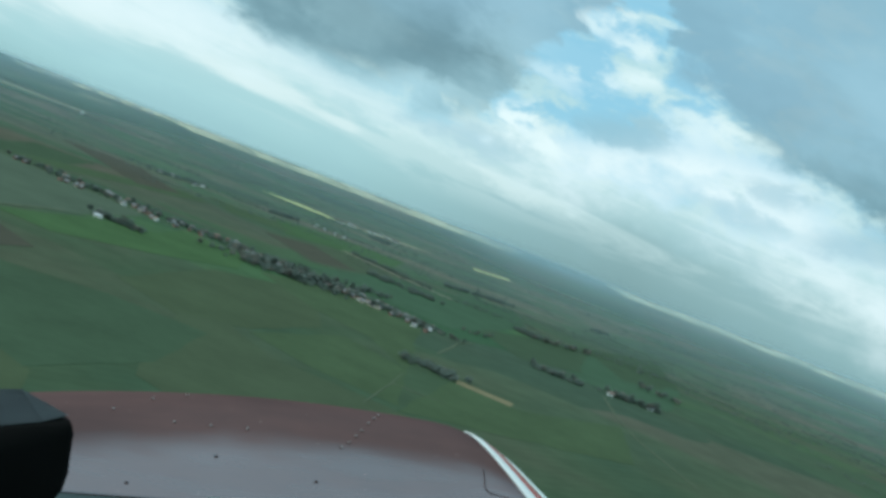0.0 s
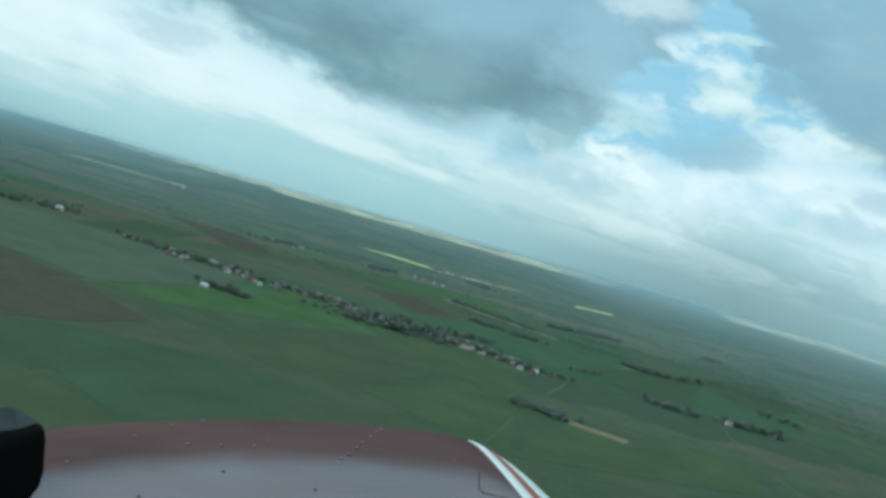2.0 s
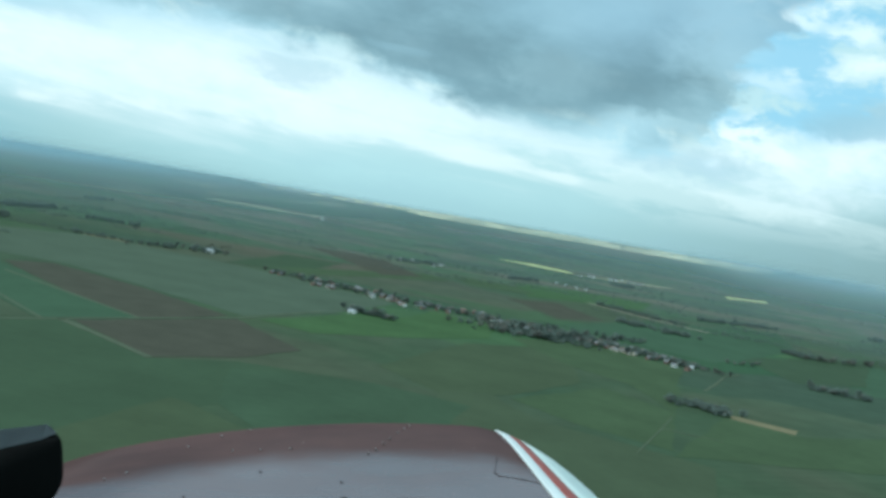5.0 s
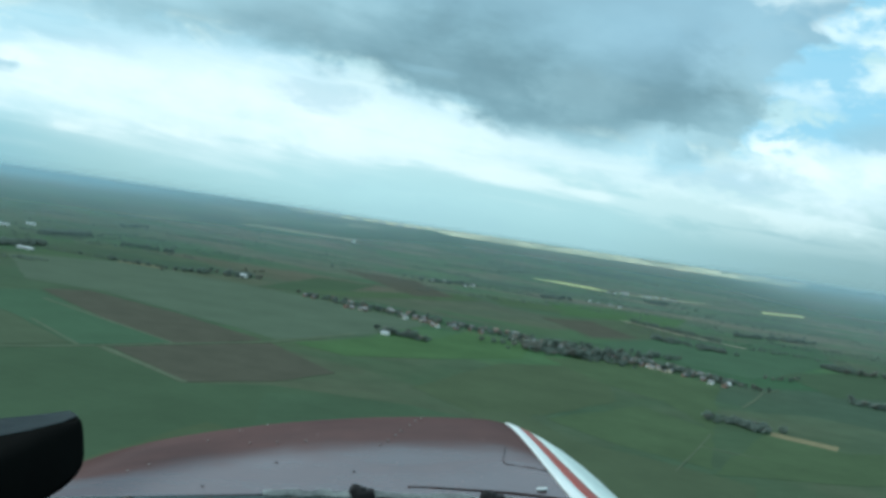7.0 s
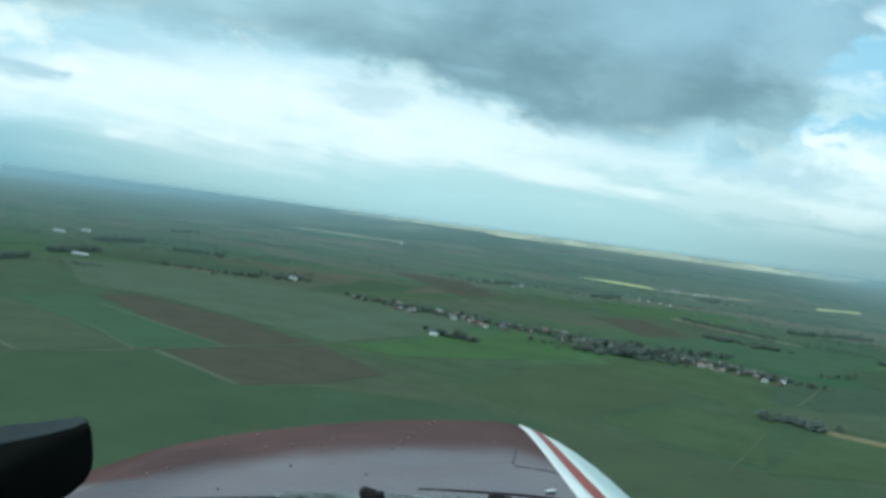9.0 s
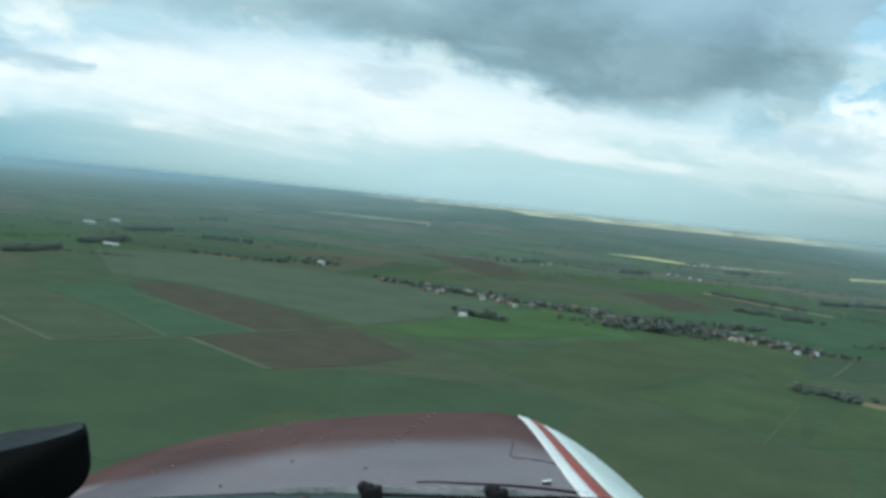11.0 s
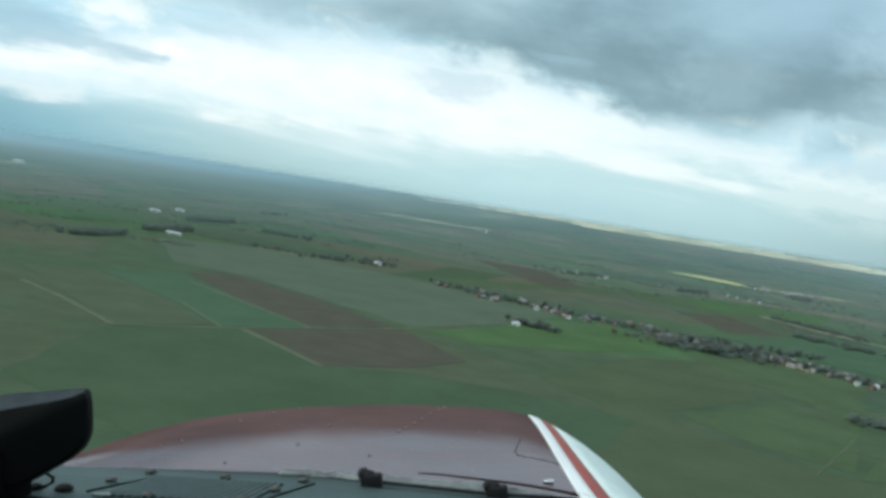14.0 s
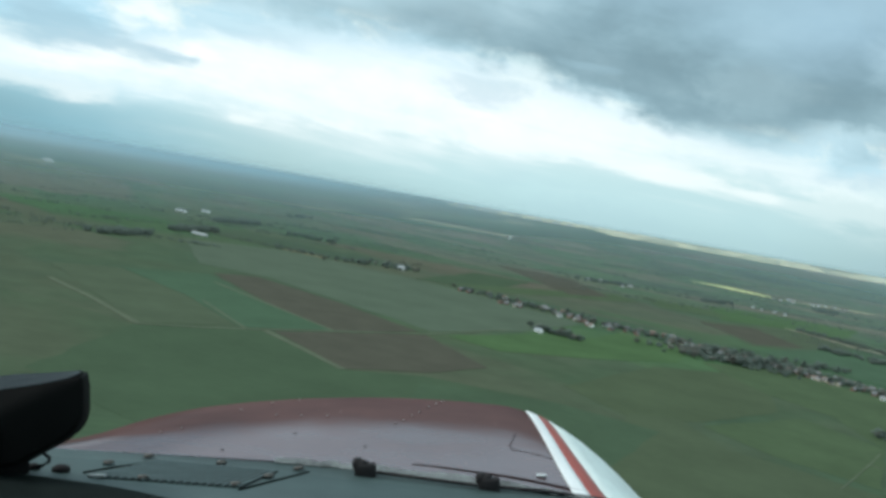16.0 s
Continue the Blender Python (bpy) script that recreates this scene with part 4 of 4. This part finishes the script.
def sheet(x_of, y1, nx, ny, proud, thick):
    """A shell that follows the skin from the windscreen's foot to the spinner."""
    bm = bmesh.new()
    grids = []
    for t in (proud, proud - thick):
        rows = []
        for j in range(ny + 1):
            k = (j / ny) ** 1.5
            row = []
            for i in range(nx + 1):
                y = 1.16 + (y1 - 1.16) * k
                x = x_of(i / nx, y)
                foot = SHELF * edge_y(x / SHELF) + 0.004
                y = foot + (y1 - foot) * k
                row.append(bm.verts.new(skin(x_of(i / nx, y), y, t)))
            rows.append(row)
        grids.append(rows)
    top, low = grids
    for j in range(ny):
        for i in range(nx):
            bm.faces.new((top[j][i], top[j][i + 1], top[j + 1][i + 1], top[j + 1][i]))
            bm.faces.new((low[j][i], low[j + 1][i], low[j + 1][i + 1], low[j][i + 1]))
    for j in range(ny):
        for i in (0, nx):
            bm.faces.new((top[j][i], top[j + 1][i], low[j + 1][i], low[j][i]))
    for i in range(nx):
        for j in (0, ny):
            bm.faces.new((top[j][i], top[j][i + 1], low[j][i + 1], low[j][i]))
    return bm


def stripe_x(y, band):
    """The painted bands run apart towards the windscreen; band 0 to 2 are their edges, 3 the side panel's end."""
    back = max(0.0, CREST - y)
    edges = [0.1106 + 0.33 * back]
    edges.append(edges[0] + 0.016 + 0.034 * back)
    edges.append(edges[1] + 0.017 + 0.050 * back)
    edges.append(0.49)
    return edges[band]


def band(k0, k1, y1, n, proud):
    return sheet(lambda k, y: stripe_x(y, k0) + (stripe_x(y, k1) - stripe_x(y, k0)) * k, y1, n, 72, proud, 0.003)


def rounded(bm, radius, segments=2):
    bmesh.ops.bevel(bm, geom=bm.edges[:], offset=radius, segments=segments, affect="EDGES", profile=0.6)


def build_nose():
    nose = new("aircraft_nose")
    nose.matrix_world = AIRCRAFT
    tagged(nose, "glossy maroon aircraft nose with white and red stripes", "aircraft")
    part("cowling", sheet(lambda k, y: CENTRE + (k * 2 - 1) * 0.66, 2.30, 72, 72, 0.0, 0.004), PAINT_RED, nose, "glossy maroon painted cowling, its sky reflection masked out along the crest", True)
    part("stripe", band(0, 1, 2.28, 3, 0.0025), PAINT_WHITE, nose, "white painted stripe", True)
    part("stripe", band(1, 2, 2.28, 3, 0.0025), PAINT_STRIPE, nose, "worn red painted stripe", True)
    part("stripe", band(2, 3, 2.28, 14, 0.0025), PAINT_WORN_SHADED, nose, "worn white painted side panel with shade in its colour", True)
    bm = bmesh.new()
    bmesh.ops.create_uvsphere(bm, u_segments=8, v_segments=5, radius=0.0019, matrix=Matrix.Diagonal((1, 1, 0.45, 1)))
    stud = mesh_of("rivet", bm, RIVET, True)
    spots = [(-0.0139, 1.3875), (-0.0218, 1.376), (-0.0312, 1.362), (-0.0427, 1.345), (-0.0517, 1.333), (-0.0621, 1.3195), (-0.0724, 1.3105)]
    spots += [(-0.2351, 1.393), (-0.272, 1.3765), (-0.3116, 1.345), (-0.2503, 1.322), (-0.213, 1.322), (-0.1742, 1.3225), (-0.3738, 1.269), (-0.3965, 1.251)]
    for x, y in spots:
        ob = part("rivet", stud, None, nose)
        ob.matrix_local = Matrix.Translation(skin(x, y, 0.001))
    # three dark smudges on the paint, built as flat studs
    bm = bmesh.new()
    bmesh.ops.create_uvsphere(bm, u_segments=8, v_segments=5, radius=0.0013, matrix=Matrix.Diagonal((1.6, 1, 0.4, 1)))
    dark = mesh_of("smudge", bm, RUBBER, True)
    for x, y in ((-0.2936, 1.212), (-0.2088, 1.2725), (-0.1065, 1.2575)):
        ob = part("smudge", dark, None, nose)
        ob.matrix_local = Matrix.Translation(skin(x, y, 0.0008))
    # seam of a small hatch
    bm = bmesh.new()
    tube(bm, [skin(x, y, 0.0004) for x, y in ((0.0988, 1.3125), (0.0943, 1.293), (0.0911, 1.281), (0.096, 1.2755), (0.1283, 1.2755), (0.157, 1.276))], 0.0006, 5)
    part("seam", bm, SEAM, nose, "dark hatch seam")
    bm = bmesh.new()
    box(bm, -0.0065, 0.0065, -0.0035, 0.0035, 0.0, 0.0018)
    rounded(bm, 0.0006)
    clip = part("clip", bm, PAINT_WHITE, nose, "small white clip")
    clip.matrix_local = Matrix.Translation(skin(0.1354, 1.232, 0.001))


build_nose()


def build_shelf():
    shelf = new("glareshield")
    shelf.matrix_world = AIRCRAFT @ Matrix.Scale(SHELF, 4)
    tagged(shelf, "dark slate-green vinyl instrument shelf under the windscreen", "dashboard")
    bm = bmesh.new()
    nx, ny = 40, 10
    top = []
    for j in range(ny + 1):
        row = []
        for i in range(nx + 1):
            x = -0.62 + 1.06 * i / nx
            y = 0.46 + (edge_y(x) - 0.46) * j / ny
            row.append(bm.verts.new((x, y, shelf_z(x, y))))
        top.append(row)
    low = [[bm.verts.new(v.co - Vector((0, 0, 0.03))) for v in row] for row in top]
    for j in range(ny):
        for i in range(nx):
            bm.faces.new((top[j][i], top[j][i + 1], top[j + 1][i + 1], top[j + 1][i]))
            bm.faces.new((low[j][i], low[j + 1][i], low[j + 1][i + 1], low[j][i + 1]))
    for j in range(ny):
        for i in (0, nx):
            bm.faces.new((top[j][i], top[j + 1][i], low[j + 1][i], low[j][i]))
    for i in range(nx):
        for j in (0, ny):
            bm.faces.new((top[j][i], top[j][i + 1], low[j][i + 1], low[j][i]))
    part("top", bm, DASH, shelf, "slate-green vinyl top", True)
    # ragged sealant where the windscreen meets the shelf, with a dark line behind it
    bm = bmesh.new()
    random.seed(17)
    xs = [-0.175 + 0.008 * i for i in range(68)]
    near = [Vector((x, edge_y(x) - 0.002 - random.uniform(0, 0.005), 0)) for x in xs]
    near = [Vector((p.x, p.y, shelf_z(p.x, p.y) + 0.0012)) for p in near]
    far = [skin(x * SHELF, (edge_y(x) + 0.004 + random.uniform(0, 0.004)) * SHELF, 0.0018) / SHELF for x in xs]
    lines = [[bm.verts.new(p) for p in row] for row in (near, [a.lerp(b, 0.5) + Vector((0, 0, 0.0015)) for a, b in zip(near, far)], far)]
    for a, b in zip(lines, lines[1:]):
        for i in range(len(xs) - 1):
            bm.faces.new((a[i], a[i + 1], b[i + 1], b[i]))
    bmesh.ops.solidify(bm, geom=bm.faces[:], thickness=0.002)
    part("sealant", bm, TRIM, shelf, "ragged pale sealant along the windscreen foot", True)
    # dark red tube behind the sealant: a shadow line put into colour
    bm = bmesh.new()
    tube(bm, [skin(x * SHELF, (edge_y(x) + 0.014) * SHELF, 0.0005) / SHELF for x in [-0.03 + 0.02 * i for i in range(16)]], 0.0008, 5, 0.0026)
    part("shadow_line", bm, SHADOW_RED, shelf, "dark red line standing in for a shadow", True)
    bm = bmesh.new()
    rows = []
    for i in range(31):
        x = -0.62 + 0.62 * i / 30
        far = 0.768 + 0.008 * math.sin((x + 0.62) * 9) - 0.9 * max(0.0, x + 0.30) ** 2
        end = max(0.0, x + 0.25) * 0.035
        rows.append([bm.verts.new((x, far + dy, shelf_z(x, far + dy) + dz - end)) for dy, dz in ((0.0, -0.004), (-0.001, 0.002), (-0.005, 0.0055), (-0.012, 0.0075), (-0.05, 0.008), (-0.12, 0.004), (-0.34, -0.02))])
    for a, b in zip(rows, rows[1:]):
        for k in range(6):
            bm.faces.new((a[k], b[k], b[k + 1], a[k + 1]))
    bmesh.ops.solidify(bm, geom=bm.faces[:], thickness=0.004)
    part("padding", bm, PAD, shelf, "black padded edge", True)

    def on(x, y, up=0.0):
        return Vector((x, y, shelf_z(x, y) + up))
    # air vent with ribs
    vent = new("vent")
    vent.parent = shelf
    corners = [(-0.283, 0.905), (-0.158, 0.917), (-0.167, 0.832), (-0.302, 0.806)]
    # flat sheet with the open slots' darkness put into its colour
    bm = bmesh.new()
    prism(bm, [on(x, y, 0.0004) for x, y in corners], (0, 0, 0.0008))
    part("backing", bm, SLOT, vent)
    for i in range(19):
        k = (i + 0.5) / 19
        a = Vector(corners[3]).lerp(Vector(corners[2]), k)
        b = Vector(corners[0]).lerp(Vector(corners[1]), k)
        bm = bmesh.new()
        tube(bm, [on(a.x, a.y, 0.0014), on(b.x, b.y, 0.0014)], 0.0016, 6)
        part("rib", bm, RIB, vent)
    for line in (((-0.316, 0.820), (-0.300, 0.862), (-0.283, 0.9065), (-0.158, 0.9185)), ((-0.130, 0.935), (-0.148, 0.880), (-0.166, 0.823))):
        bm = bmesh.new()
        tube(bm, [on(x, y, 0.0004) for x, y in line], 0.0013, 5)
        part("groove", bm, BLACK, vent, "black gap round the vent plate")
    bm = bmesh.new()
    bmesh.ops.create_cone(bm, segments=14, radius1=0.0060, radius2=0.0046, depth=0.0024, cap_ends=True)
    box(bm, -0.0045, 0.0045, -0.0006, 0.0006, 0.001, 0.0015)
    head = mesh_of("screw", bm, BRASS, True)
    for x, y in ((-0.295, 0.918), (-0.314, 0.867), (-0.2195, 0.925), (-0.142, 0.940), (-0.158, 0.888), (-0.1745, 0.837), (-0.258, 0.821)):
        ob = part("screw", head, None, shelf)
        ob.matrix_local = Matrix.Translation(on(x, y, 0.003))
    bm = bmesh.new()
    box(bm, -0.008, 0.008, -0.003, 0.003, 0.0, 0.002)
    plate = part("tag", bm, TRIM, shelf, "small pale metal tag")
    plate.matrix_local = Matrix.Translation(on(-0.297, 0.809, 0.001))
    for x, y, size in ((-0.3615, 0.812, 0.0062), (-0.336, 0.816, 0.0075)):
        bm = bmesh.new()
        bmesh.ops.create_uvsphere(bm, u_segments=10, v_segments=6, radius=size, matrix=Matrix.Diagonal((1.2, 1, 0.7, 1)))
        ob = part("bump", bm, RUBBER, shelf, "dark rubber bump", True)
        ob.matrix_local = Matrix.Translation(on(x, y, 0.002))
    # thin black rod held in two rubber knobs
    bm = bmesh.new()
    tube(bm, [(-0.062, 0.953, -0.2245), (0.0069, 0.949, -0.2320), (0.047, 0.947, -0.2365), (0.11, 0.955, -0.243), (0.165, 0.960, -0.2515), (0.215, 0.962, -0.262)], 0.0021, 6)
    part("rod", bm, RUBBER, shelf, "thin black rod", True)
    for x, y, z in ((-0.0815, 0.95, -0.2150), (0.0475, 0.95, -0.2295)):
        bm = bmesh.new()
        bmesh.ops.create_uvsphere(bm, u_segments=12, v_segments=8, radius=0.0068, matrix=Matrix.Translation((x, y, z)) @ Matrix.Diagonal((0.95, 1, 1.05, 1)))
        tube(bm, [(x, y, z), (x + 0.009, y, z - 0.0035)], 0.0066, 10)
        block = bmesh.new()
        box(block, x - 0.003, x + 0.019, y - 0.007, y + 0.007, z - 0.0165, z + 0.001)
        rounded(block, 0.0035)
        lump = bpy.data.meshes.new("lump")
        block.to_mesh(lump)
        block.free()
        bm.from_mesh(lump)
        part("knob", bm, RUBBER, shelf, "dark rubber knob", True)


build_shelf()


def build_instrument():
    """A hooded black instrument on a bracket, with a short curled wire."""
    unit = new("instrument")
    unit.matrix_world = AIRCRAFT
    tagged(unit, "black hooded instrument mounted above the instrument shelf", "instrument")
    bm = bmesh.new()
    outline = [(-0.559, -0.155), (-0.424, -0.136), (-0.392, -0.132), (-0.359, -0.126), (-0.341, -0.121), (-0.339, -0.131), (-0.339, -0.155), (-0.341, -0.166), (-0.348, -0.177), (-0.363, -0.189), (-0.377, -0.196), (-0.412, -0.214), (-0.424, -0.217), (-0.559, -0.223)]
    behind = [(-0.608, -0.143), (-0.461, -0.129), (-0.426, -0.128), (-0.390, -0.126), (-0.374, -0.125), (-0.372, -0.142), (-0.372, -0.169), (-0.374, -0.179), (-0.381, -0.191), (-0.397, -0.203), (-0.412, -0.211), (-0.447, -0.229), (-0.461, -0.233), (-0.608, -0.236)]
    front = [bm.verts.new((x, 0.92, z)) for x, z in outline]
    rear = [bm.verts.new((x, 1.00, z)) for x, z in behind]
    bm.faces.new(front)
    bm.faces.new(rear[::-1])
    for i in range(len(front)):
        j = (i + 1) % len(front)
        bm.faces.new((front[i], rear[i], rear[j], front[j]))
    rounded(bm, 0.005)
    part("housing", bm, BLACK, unit, "black plastic hood", True)
    bm = bmesh.new()
    box(bm, -0.70, -0.434, 0.909, 0.922, -0.224, -0.176)
    rounded(bm, 0.003)
    part("face", bm, BLACK, unit, "dark recessed face", True)
    # separate lighter plate laid over the top of the black hood
    bm = bmesh.new()
    near = [Vector((x, 0.924, z)) for x, z in outline[:5]]
    far = [Vector((x, 0.997, z)) for x, z in behind[:5]]
    near[-1].x, far[-1].x = near[-1].x - 0.004, far[-1].x - 0.004
    lines = [[bm.verts.new(p + Vector((0, 0, 0.0012))) for p in row] for row in (near, far)]
    for i in range(4):
        bm.faces.new((lines[0][i], lines[0][i + 1], lines[1][i + 1], lines[1][i]))
    bmesh.ops.solidify(bm, geom=bm.faces[:], thickness=0.0015)
    part("top", bm, TOP_GREY, unit, "lighter grey top", True)
    bm = bmesh.new()
    box(bm, -0.61, -0.446, 0.915, 1.0, -0.293, -0.214)
    rounded(bm, 0.004)
    part("bracket", bm, BLACK, unit)
    bm = bmesh.new()
    tube(bm, [(-0.4038, 0.967, -0.2007), (-0.4059, 0.967, -0.2076), (-0.4118, 0.967, -0.2129), (-0.4044, 0.967, -0.2176), (-0.4050, 0.967, -0.2225), (-0.4134, 0.967, -0.2271), (-0.4232, 0.967, -0.2285)], 0.0021, 6)
    part("wire", bm, RUBBER, unit, "short curled black wire", True)
    return unit


build_instrument()
